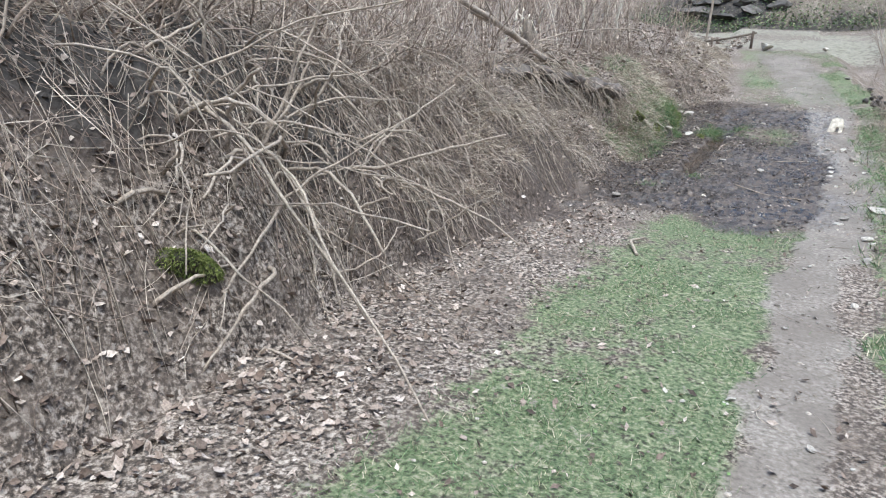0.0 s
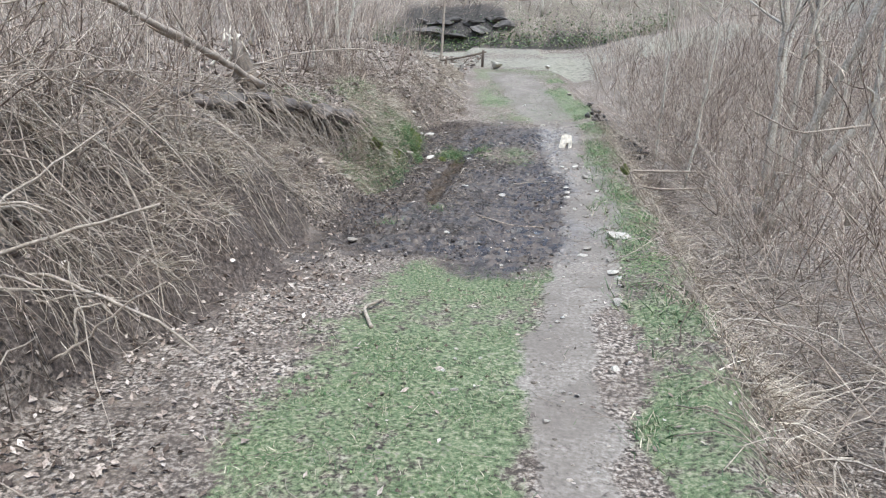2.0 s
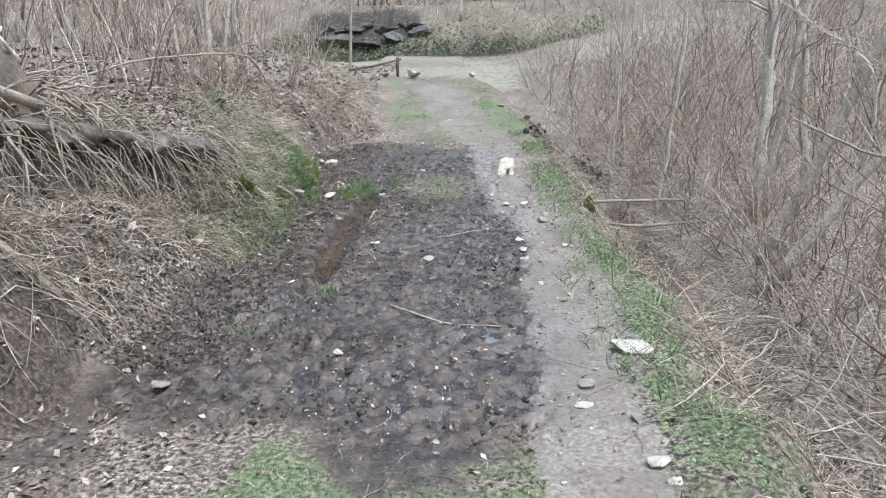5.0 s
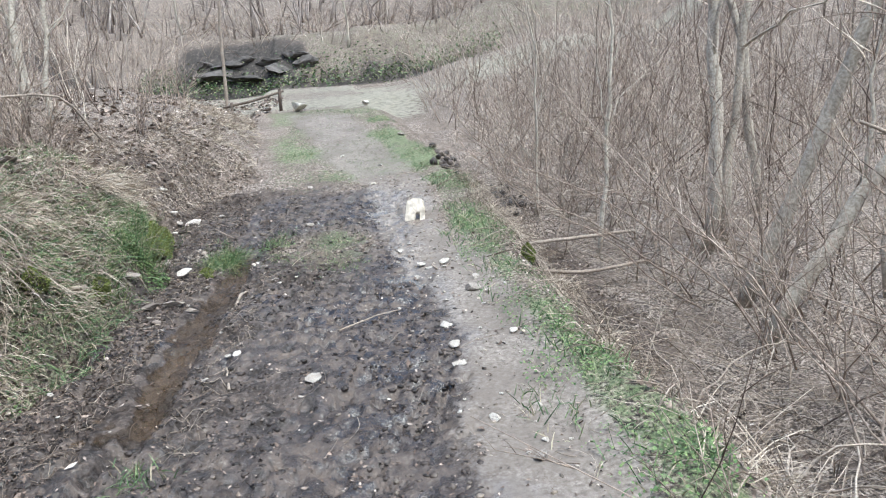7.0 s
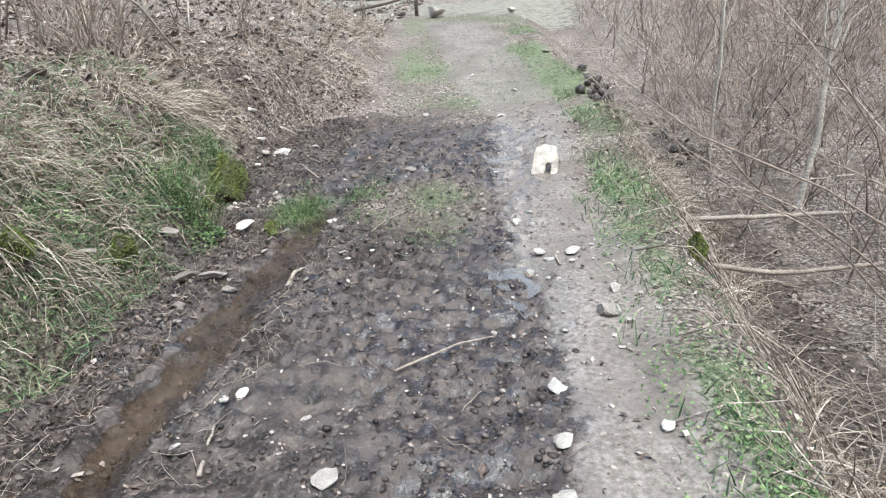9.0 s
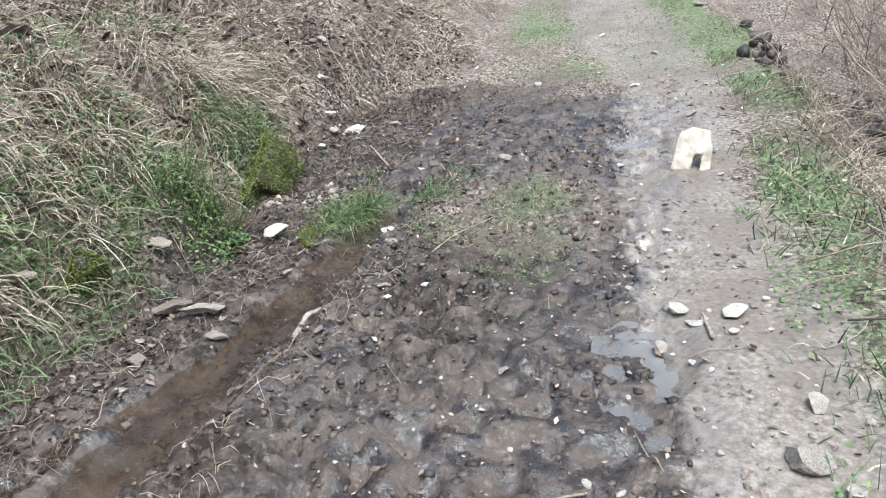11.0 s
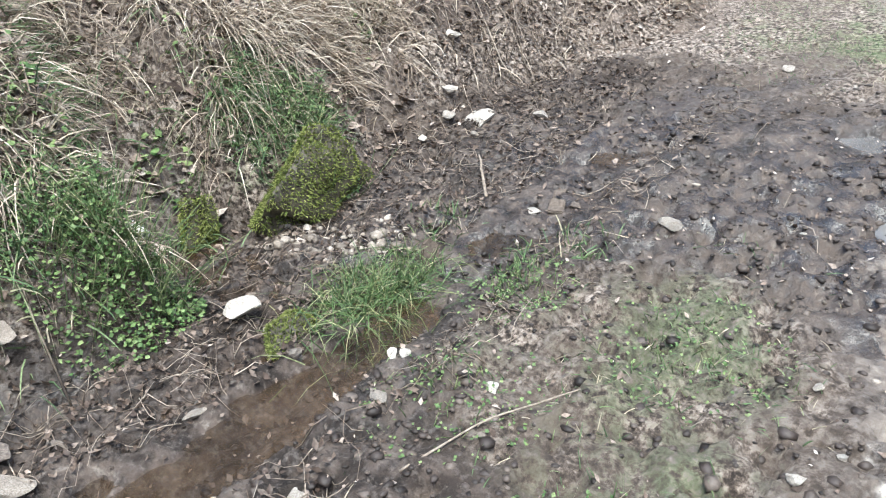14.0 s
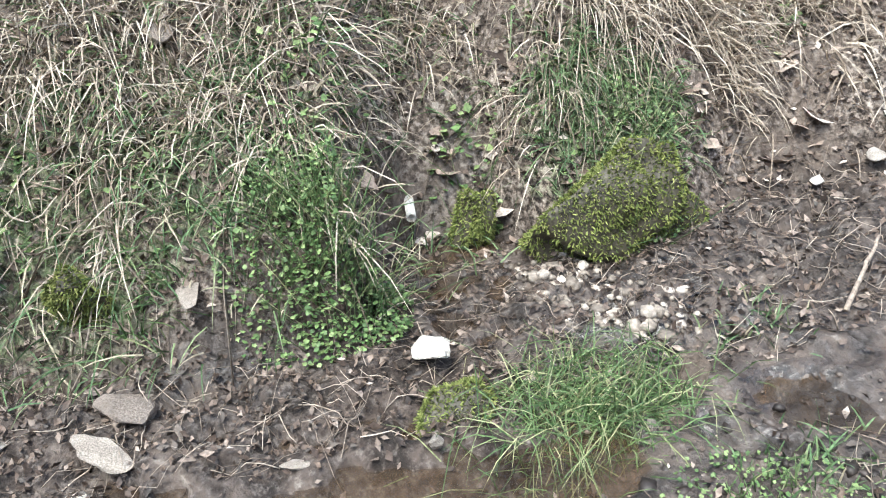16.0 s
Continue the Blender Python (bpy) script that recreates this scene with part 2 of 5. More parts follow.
def oval(x, y, p):
    c, s = math.cos(p[4]), math.sin(p[4])
    dx, dy = x - p[0], y - p[1]
    return np.hypot((dx * c + dy * s) / p[2], (dy * c - dx * s) / p[3])


def hoof_pits(x, y, cell, seed):
    """Depth from 0 to 1 of round hoof prints strewn over a jittered grid."""
    ix, iy = np.floor(x / cell), np.floor(y / cell)
    deep = np.zeros(np.shape(x))
    for dx in (-1, 0, 1):
        for dy in (-1, 0, 1):
            jx, jy = ix + dx, iy + dy
            px, py = (jx + hash2(jx, jy, seed)) * cell, (jy + hash2(jx, jy, seed + 1)) * cell
            wide = cell * (0.28 + 0.3 * hash2(jx, jy, seed + 2))
            d = np.hypot(x - px, (y - py) * 0.85) / wide
            deep = np.maximum(deep, smooth(1.0, 0.55, d) * (0.35 + 0.65 * hash2(jx, jy, seed + 3)))
    return deep


def land(x, y, rough=True):
    x, y = np.asarray(x, float), np.asarray(y, float)
    u = x - SHIFT(y)
    z = PATH_Z(y) + 0 * x
    toe = TOE(y) + 0.12 * vnoise(x, y, 0.7, 3)
    s = np.clip((toe - u) / BANK_W(y), 0, None)
    rise = 1 - np.clip(1 - s, 0, 1) ** 1.7
    over = np.clip(toe - u - BANK_W(y), 0, None)
    z = z + BANK_H(y) * rise + 0.10 * over + 0.42 * np.clip(over - 5, 0, 60)
    z = z - 0.16 * smooth(1.15, 0.3, oval(x, y, (-2.85, 4.9, 0.5, 1.7, 0.1)))
    fall = x - LIP(y) - 0.08 * vnoise(x, y, 0.3, 37)
    z = z - 0.38 * smooth(0.0, 0.14, fall) * smooth(1.0, 0.35, fall) * smooth(7.9, 8.7, y) * smooth(11.6, 11.0, y)
    e = u - 1.08 - 0.12 * vnoise(x, y, 0.9, 5)
    dip = smooth(0, 0.75, e) * curve((0, 0.6), (9, 0.65), (14, 0.75), (18, 0.6), (23, 0.35), (26, 0.0))(y)
    z = z - dip + 0.08 * np.clip(e - 2, 0, 8) + 0.38 * np.clip(e - 9, 0, 60)
    z = z + 0.09 * np.clip(u - 2.0, 0, 12) * smooth(22, 27, y)
    back = y - 31.5 + 0.12 * u
    z = z + 2.0 * smooth(0, 2.6, back) + 0.42 * np.clip(back - 4, 0, 70)
    z = z + 0.4 * np.clip(-8 - y, 0, 60)
    # camber, the wet hollow beside the bank, and the stream bed
    flat = smooth(-0.15, 0.1, u - toe) * smooth(1.15, 0.9, u)
    near = smooth(25, 20, y)
    hollow = smooth(-1.0, -1.5, u) * smooth(9.0, 11.0, y) * smooth(16.5, 14.5, y)
    z = z - 0.08 * hollow * flat
    sx = np.abs(x - STREAM_X(y) - 0.05 * vnoise(y, y * 0, 0.35, 9))
    wid = curve((9.2, 0.04), (10.3, 0.09), (11.0, 0.14), (11.8, 0.15), (12.6, 0.14), (13.4, 0.07))(y) * (1 + 0.3 * vnoise(x * 0, y, 0.3, 29))
    bed = smooth(1.35, 0.55, sx / wid) * smooth(9.0, 9.6, y) * smooth(13.75, 13.35, y)
    z = z - 0.07 * bed
    for p in POOLS:
        z = z - 0.035 * smooth(1.3, 0.6, oval(x, y, p) + 0.45 * vnoise(x, y, 0.2, 35) + 0.2 * vnoise(x, y, 0.08, 36))
    # the trodden track stands a little proud of the mud
    z = z + 0.05 * smooth(-0.2, 0.4, u) * smooth(4.5, 6.5, y) * smooth(13.5, 12, y) * smooth(1.3, 0.9, u)
    # a raised verge along the drop
    z = z + 0.05 * np.exp(-(((u - 0.95) / 0.2) ** 2)) * near
    if rough:
        muddy = smooth(7.0, 7.6, y) * smooth(17, 16, y) * smooth(0.45, 0.15, u) * flat
        z = z + muddy * (0.018 * vnoise(x, y, 0.22, 11) - 0.075 * hoof_pits(x, y, 0.11, 12) * (0.75 + 0.4 * vnoise(x, y, 0.7, 19)) + 0.012 * vnoise(x, y, 0.07, 18)) + flat * 0.012 * vnoise(x, y, 0.5, 13)
        wild = 1 - flat
        z = z + wild * near * (0.10 * vnoise(x, y, 0.55, 14) + 0.05 * vnoise(x, y, 0.2, 15) + 0.015 * vnoise(x, y, 0.09, 17)) + wild * (1 - near) * 0.3 * vnoise(x, y, 3, 16)
    return z


def zones(x, y):
    """How far each kind of ground cover, and the painted darkening, holds at a place."""
    u = x - SHIFT(y)
    toe = TOE(y)
    w = 0.12 * vnoise(x, y, 0.5, 21) + 0.05 * vnoise(x, y, 0.15, 22)
    half = curve((2, 0.21), (6.5, 0.22), (8, 0.3), (11.5, 0.32), (13, 0.33), (15, 0.4), (18, 0.6), (23, 0.7))(y)
    track = smooth(1.25, 0.65, (np.abs(u - TRACK_X(y)) + w * 0.8) / half) * smooth(24, 22, y) * curve((2, 0.95), (12, 1.0), (15, 0.85), (17, 0.7), (23, 0.85))(y)
    grass_l = 0.8 * smooth(-1.5, -1.0, u + w) * smooth(0.15, -0.15, u - TRACK_X(y) + 0.12 + w) * smooth(7.4, 6.8, y + w * 2) * (0.95 + 0.3 * vnoise(x, y, 0.6, 23) + 0.25 * vnoise(x, y, 0.2, 28))
    verge = smooth(0.5, 0.75, u - w) * smooth(1.35, 1.05, u + w) * (0.58 + 0.5 * vnoise(x, y, 0.6, 24)) * smooth(24, 22, y)
    thin = 0.5 * smooth(1.25, 0.5, oval(x, y, (-0.75, 13.35, 0.6, 0.95, 0.1)) + w * 2) * (0.8 + 0.5 * vnoise(x, y, 0.3, 26))
    crest = (0.52 + 0.45 * vnoise(x, y, 1.1, 30)) * smooth(-1.6, -1.1, u + w) * smooth(1.15, 0.9, u) * smooth(16.0, 17.2, y + 2 * w) * smooth(24.5, 23, y)
    mound = np.maximum(smooth(1.3, 0.3, oval(x, y, (-2.48, 11.9, 0.4, 1.4, 0.05)) + w), smooth(1.1, 0.6, oval(x, y, (-2.65, 14.0, 0.26, 0.36, 0.0)))) * 0.62
    green = np.clip(np.maximum.reduce([grass_l, verge, thin, crest, mound]), 0, 1)
    mud = smooth(6.8, 7.6, y + w * 4) * smooth(17.0, 15.3, y + w * 4 + 0.5 * vnoise(x, y, 0.9, 39)) * smooth(0.58, 0.1, u - w * 1.3) * smooth(toe - 0.1, toe + 0.2, u)
    mud = mud * (1 - 0.6 * smooth(1.2, 0.7, oval(x, y, (-0.6, 13.5, 0.6, 0.65, 0.0)) + w))
    wet = mud * np.clip(0.7 + 0.5 * vnoise(x, y, 0.6, 25) + 0.5 * smooth(-0.8, 0.0, u), 0, 1)
    for p in POOLS + [(0.05, 8.5, 0.5, 0.5, 0.0), (-0.05, 11.4, 0.4, 0.9, -0.2), (-0.2, 15.0, 0.6, 0.8, 0.0)]:
        wet = np.maximum(wet, 0.7 * smooth(1.6, 0.9, oval(x, y, p)))
    bare = np.maximum(0.9 * smooth(1.15, 0.6, oval(x, y, (-2.65, 6.6, 0.75, 2.7, 0.1)) + 2 * w), 0.7 * smooth(1.1, 0.6, oval(x, y, (-3.1, 15.6, 0.6, 0.6, 0.2))))
    bare = np.maximum(bare, smooth(1.15, 0.7, oval(x, y, (-3.0, 3.9, 0.42, 2.6, 0.0)) + w))
    bare = np.maximum(bare, 0.85 * smooth(1.2, 0.7, oval(x, y, (-4.2, 5.5, 0.9, 4.2, 0.0)) + w))
    bare = np.maximum(bare, 0.9 * smooth(1.25, 1.45, u) * smooth(2.4, 2.0, u) * smooth(11, 12, y) * smooth(15.5, 14.5, y))
    road = smooth(23.2, 24.6, y + 3 * w) * smooth(31.3, 30.3, y + 0.12 * u + w) * smooth(-9, -7, u) * (0.7 + 0.4 * vnoise(x, y, 2.0, 27))
    road = road * np.maximum(smooth(3.2, 1.8, u), smooth(2.2, 1.2, np.abs(y - 27.6 - 0.12 * u) + 3 * w))
    # darkens the near bank behind the vines, where the gaps look black
    vine_dark = 0.8 * smooth(1.2, 0.6, oval(x, y, (-3.15, 3.4, 0.5, 2.0, 0.0)) + 2 * w)
    # far oval paints in the shade above the ledge; last oval is dark earth
    dark = vine_dark + smooth(1.3, 0.7, oval(x, y, (-4.6, 33.2, 2.3, 1.0, -0.1)) + 2 * w) + smooth(1.1, 0.6, oval(x, y, (1.38, 17.2, 0.4, 0.95, 0.0)))
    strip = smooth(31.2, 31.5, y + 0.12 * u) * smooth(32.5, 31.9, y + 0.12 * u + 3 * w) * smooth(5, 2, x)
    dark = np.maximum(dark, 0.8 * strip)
    green = np.maximum(green, 0.3 * smooth(31.8, 32.4, y + 0.12 * u) * smooth(36, 34, y) * smooth(-5, -2, u))
    return {"green": green, "mud": mud, "wet": wet, "dirt": track, "bare": bare, "road": road, "dark": np.clip(dark, 0, 1)}


# ---- mesh helpers ----
def mesh_of(name, verts, faces, material, smooth_faces=True):
    """A mesh from arrays of corners and of equal-sided faces (or a list of such arrays)."""
    faces = faces if isinstance(faces, list) else [faces]
    me = bpy.data.meshes.new(name)
    verts = np.asarray(verts, np.float32).reshape(-1, 3)
    me.vertices.add(len(verts))
    me.vertices.foreach_set("co", verts.ravel())
    loops = np.concatenate([f.ravel() for f in faces]).astype(np.int32)
    sizes = np.concatenate([np.full(len(f), f.shape[1]) for f in faces])
    me.loops.add(len(loops))
    me.loops.foreach_set("vertex_index", loops)
    me.polygons.add(len(sizes))
    me.polygons.foreach_set("loop_start", np.r_[0, np.cumsum(sizes)[:-1]].astype(np.int32))
    me.polygons.foreach_set("use_smooth", np.full(len(sizes), smooth_faces))
    me.update(calc_edges=True)
    me.materials.append(material)
    return me


def tube_arrays(pts, rad, sides=3):
    """Corners and faces of S tapered tubes along S lines of n places each."""
    S, n, _ = pts.shape
    tan = np.gradient(pts, axis=1)
    tan /= np.linalg.norm(tan, axis=2, keepdims=True) + 1e-9
    ref = np.where(np.abs(tan[:, :1, 2:3]) > 0.8, [[[1.0, 0.2, 0]]], [[[0.1, 0.1, 1.0]]])
    a = np.cross(tan, ref)
    a /= np.linalg.norm(a, axis=2, keepdims=True) + 1e-9
    b = np.cross(tan, a)
    ang = np.arange(sides) * 2 * np.pi / sides
    ring = pts[:, :, None] + rad[:, :, None, None] * (a[:, :, None] * np.cos(ang)[:, None] + b[:, :, None] * np.sin(ang)[:, None])
    v = ring.reshape(-1, 3)
    i, j, k = np.meshgrid(np.arange(S), np.arange(n - 1), np.arange(sides), indexing="ij")
    k2 = (k + 1) % sides
    base = i * n * sides
    f = np.stack([base + j * sides + k, base + j * sides + k2, base + (j + 1) * sides + k2, base + (j + 1) * sides + k], -1).reshape(-1, 4)
    out = [f]
    caps = np.arange(S)[:, None] * n * sides
    out.append(np.concatenate([caps + np.arange(sides)[::-1], caps + (n - 1) * sides + np.arange(sides)]))
    return v, out


def joined(parts):
    """Several (verts, [faces]) as one."""
    vs, fs, off = [], {}, 0
    for v, f in parts:
        for one in f if isinstance(f, list) else [f]:
            fs.setdefault(one.shape[1], []).append(one + off)
        vs.append(v)
        off += len(v)
    return np.concatenate(vs), [np.concatenate(f) for f in fs.values()]


def unit(v):
    return v / (np.linalg.norm(v, axis=-1, keepdims=True) + 1e-9)


def grown(base, way, length, n, bend=0.2, wobble=0.03, droop=0.0, r=rng):
    """Lines that grow from places along ways, bent and a little crooked."""
    S = len(base)
    t = np.linspace(0, 1, n)[None, :, None]
    side = unit(r.normal(size=(S, 3)))
    L = np.asarray(length, float).reshape(-1, 1, 1)
    crook = r.normal(size=(S, n, 3)) * wobble
    crook[:, 0] = 0
    pts = base[:, None] + L * (t * way[:, None] + bend * r.normal(size=(S, 1, 1)) * t**2 * side[:, None] + np.cumsum(crook, 1) * 0.6)
    pts[:, :, 2] -= (L * droop * t**2)[:, :, 0]
    return pts


def shoots(parent, count, start, spread, ratio, n, r=rng):
    """Side branches off given lines: their places, ways and lengths."""
    S, m, _ = parent.shape
    t = r.uniform(start, 0.97, (S, count))
    f = t * (m - 1)
    i = np.clip(f.astype(int), 0, m - 2)
    w = (f - i)[..., None]
    rows = np.arange(S)[:, None]
    base = parent[rows, i] * (1 - w) + parent[rows, i + 1] * w
    along = unit(parent[rows, i + 1] - parent[rows, i])
    way = unit(along + spread * r.normal(size=base.shape) * [1, 1, 0.6] + [0, 0, 0.15])
    whole = np.linalg.norm(parent[:, -1] - parent[:, 0], axis=1)[:, None]
    length = whole * ratio * (1.15 - t) * r.uniform(0.6, 1.3, t.shape)
    return base.reshape(-1, 3), way.reshape(-1, 3), length.ravel()


def taper(S, n, thick, tip=0.25):
    return np.asarray(thick, float).reshape(-1, 1) * np.linspace(1, tip, n)[None] * np.ones((S, 1))


def brush(base, heights, thick, lean=0.25, branches=5, twigs=2, n=7, r=rng, bend=0.25):
    """Stems, branches and twigs of bare brushwood, as three (verts, faces)."""
    S = len(base)
    way = unit(np.stack([r.normal(0, lean, S), r.normal(0, lean, S), np.ones(S)], 1))
    st = grown(base, way, heights, n, bend, 0.035, 0, r)
    out = [tube_arrays(st, taper(S, n, thick), 4)]
    b, w, L = shoots(st, branches, 0.25, 0.55, 0.42, 5, r)
    br = grown(b, w, L, 5, 0.25, 0.05, 0, r)
    out.append(tube_arrays(br, taper(len(b), 5, np.repeat(np.asarray(thick) * np.ones(S), branches) * 0.45, 0.35), 3))
    if twigs:
        b, w, L = shoots(br, twigs, 0.2, 0.6, 0.5, 4, r)
        tw = grown(b, w, L, 4, 0.25, 0.06, 0, r)
        out.append(tube_arrays(tw, taper(len(b), 4, np.repeat(np.asarray(thick) * np.ones(S), branches * twigs) * 0.25, 0.45), 3))
    return out


def leaf_arrays(places, size, normal_jitter, curl=0.25, r=rng, wide=0.7, plain=False):
    """Dead leaves, folded and curled, lying on places."""
    S = len(places)
    nrm = unit(np.stack([r.normal(0, normal_jitter, S), r.normal(0, normal_jitter, S), np.ones(S)], 1))
    a = unit(np.cross(nrm, unit(r.normal(size=(S, 3)))))
    b = np.cross(nrm, a)
    shape = np.array([[-0.5, 0], [-0.22, -0.34], [-0.22, 0.34], [0.02, 0], [0.14, -0.42], [0.14, 0.42], [0.3, -0.16], [0.3, 0.16], [0.56, 0]])
    tri = np.array([[0, 1, 3], [0, 3, 2], [1, 4, 3], [2, 3, 5], [3, 4, 6], [3, 7, 5], [3, 6, 8], [3, 8, 7]])
    if plain:
        shape = np.array([[-0.5, 0], [-0.02, -0.4], [-0.08, 0.4], [0.02, 0], [0.52, 0]])
        tri = np.array([[0, 1, 3], [0, 3, 2], [1, 4, 3], [2, 3, 4]])
    m = len(shape)
    sh = shape[None] * [1, wide] * (1 + r.normal(0, 0.14, (S, m, 2)))
    up = (np.abs(sh[..., 1:2]) * r.uniform(-0.4, 1.0, (S, 1, 1)) + sh[..., :1] ** 2 * r.uniform(-0.5, 1.0, (S, 1, 1))) * curl * 2
    sz = np.asarray(size).reshape(-1, 1, 1)
    v = places[:, None] + sz * (sh[..., :1] * a[:, None] + sh[..., 1:2] * b[:, None] + up * nrm[:, None])
    return v.reshape(-1, 3), (np.arange(S)[:, None, None] * m + tri).reshape(-1, 3)


def blade_arrays(base, way, length, width, droop, r=rng):
    """Grass blades: flat tapering strips that arch over."""
    S = len(base)
    t = np.array([0, 0.35, 0.7, 1.0])[None, :, None]
    L = np.asarray(length, float).reshape(-1, 1, 1)
    mid = base[:, None] + L * (t * way[:, None])
    mid[:, :, 2] -= (L * np.asarray(droop).reshape(-1, 1, 1) * t**2)[:, :, 0]
    side = unit(np.cross(way, unit(r.normal(size=(S, 3)))))[:, None]
    wd = np.asarray(width).reshape(-1, 1, 1) * np.array([1, 0.85, 0.6, 0])[None, :, None] * 0.5
    l, rr = mid - side * wd, mid + side * wd
    v = np.stack([l[:, 0], rr[:, 0], l[:, 1], rr[:, 1], l[:, 2], rr[:, 2], mid[:, 3]], 1)
    o = np.arange(S)[:, None, None] * 7
    quads = (o + np.array([[0, 1, 3, 2], [2, 3, 5, 4]])).reshape(-1, 4)
    tris = (o + np.array([[4, 5, 6]])).reshape(-1, 3)
    return v.reshape(-1, 3), [quads, tris]


def part(name, arrays, material, parent=None, label="", flat=False):
    ob = new(name, mesh_of(name, arrays[0], arrays[1], material, not flat))
    if parent is not None:
        ob.parent = parent
        ob.matrix_parent_inverse = parent.matrix_basis.inverted()
    return tagged(ob, label)


def thing(name, place, label, category, group=""):
    e = new(name)
    e.matrix_basis = Matrix.Translation(place)
    e.empty_display_size = 0.1
    return tagged(e, label, category, group)


def stuff(name, arrays, material, label, category):
    return tagged(part(name, arrays, material), label, category, "", "stuff")


def zland(x, y):
    return float(land(np.array([x]), np.array([y]))[0])


def on_land(x, y, up=0.0):
    return np.stack([x, y, land(x, y) + up], -1)


def rock_arrays(size, seed, rough=0.16, cuts=6, subdiv=3):
    """A broken stone: an uneven ball with flat facets cut off it."""
    r = np.random.default_rng(seed)
    bm = bmesh.new()
    bmesh.ops.create_icosphere(bm, subdivisions=subdiv, radius=1)
    v = np.array([p.co[:] for p in bm.verts])
    f = np.array([[q.index for q in p.verts] for p in bm.faces])
    bm.free()
    for _ in range(cuts):
        n = unit(r.normal(size=3))
        d = v @ n - r.uniform(0.3, 0.68)
        v = v - np.clip(d, 0, None)[:, None] * n * 0.97
    v = v * (1 + rough * 0.5 * vnoise(v[:, 0] * 3 + v[:, 2] * 2, v[:, 1] * 3 - v[:, 2], 1.0, seed)[:, None])
    v = v * np.asarray(size) * 0.5 * 1.25
    return v, f


# ---- ground ----
def axis_steps(lo, hi, step, reach, ratio=1.16, onward=1.16):
    mid = list(np.arange(lo, hi + step / 2, step))
    d, out = step, []
    at = hi
    while at < reach:
        d *= onward
        at += d
        out.append(at)
    at, d, low = lo, step, []
    while at > -reach:
        d *= ratio
        at -= d
        low.append(at)
    return np.array(low[::-1] + mid + out)


gx, gy = axis_steps(-4.2, 2.0, 0.026, 300, 1.12, 1.12), axis_steps(1.0, 17.0, 0.03, 300, 1.16, 1.035)
X, Y = np.meshgrid(gx, gy)
nx, ny = len(gx), len(gy)
i, j = np.meshgrid(np.arange(nx - 1), np.arange(ny - 1))
quads = np.stack([j * nx + i, j * nx + i + 1, (j + 1) * nx + i + 1, (j + 1) * nx + i], -1).reshape(-1, 4)
Z = land(X, Y)
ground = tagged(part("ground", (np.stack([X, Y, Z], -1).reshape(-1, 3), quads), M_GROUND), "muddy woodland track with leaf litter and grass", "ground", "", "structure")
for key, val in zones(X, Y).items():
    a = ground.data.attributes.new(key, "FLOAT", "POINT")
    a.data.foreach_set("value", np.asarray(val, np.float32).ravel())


def water_sheet(name, x, y, level, label, material):
    """A thin strip of water between rows of places."""
    n, m = x.shape
    i, j = np.meshgrid(np.arange(m - 1), np.arange(n - 1))
    f = np.stack([j * m + i, j * m + i + 1, (j + 1) * m + i + 1, (j + 1) * m + i], -1).reshape(-1, 4)
    return tagged(part(name, (np.stack([x, y, level], -1).reshape(-1, 3), f), material), label, "water", "", "structure")


ys = np.linspace(9.9, 13.6, 90)
across = np.linspace(-1, 1, 9)
wx = STREAM_X(ys)[:, None] + 0.05 * vnoise(ys, ys * 0, 0.35, 9)[:, None] + 0.34 * across[None]
wy = ys[:, None] + 0 * wx
bed = land(STREAM_X(ys) + 0.05 * vnoise(ys, ys * 0, 0.35, 9), ys, False)
water_sheet("water", wx, wy, (np.convolve(np.pad(bed, 4, "edge"), np.ones(9) / 9, "valid") + 0.035)[:, None] + 0 * wx, "shallow brown stream in a narrow muddy channel", M_WATER)
for p in POOLS:
    rr, aa = np.meshgrid(np.linspace(0.02, 1.25, 7), np.linspace(0, 2 * np.pi, 25), indexing="ij")
    c, s = math.cos(p[4]), math.sin(p[4])
    ox, oy = rr * np.cos(aa) * p[2], rr * np.sin(aa) * p[3]
    px, py = p[0] + ox * c - oy * s, p[1] + ox * s + oy * c
    slope = (land(np.array([p[0]]), np.array([p[1] + p[3]]), False) - land(np.array([p[0]]), np.array([p[1] - p[3]]), False))[0] / (2 * p[3])
    level = float(np.median(land(px[:4], py[:4], False))) + (0.004 if p[0] < -1 else -0.01) + 0.8 * slope * (py - p[1])
    water_sheet("water", px, py, level, "shallow puddle on the muddy track", M_WATER if p[0] < -1 else M_PUDDLE)


def scatter(n, x0, x1, y0, y1, keep, r=rng):
    """Random places in a stretch, kept by a chance that depends on the place."""
    x, y = r.uniform(x0, x1, n), r.uniform(y0, y1, n)
    k = r.random(n) < keep(x, y)
    return x[k], y[k]


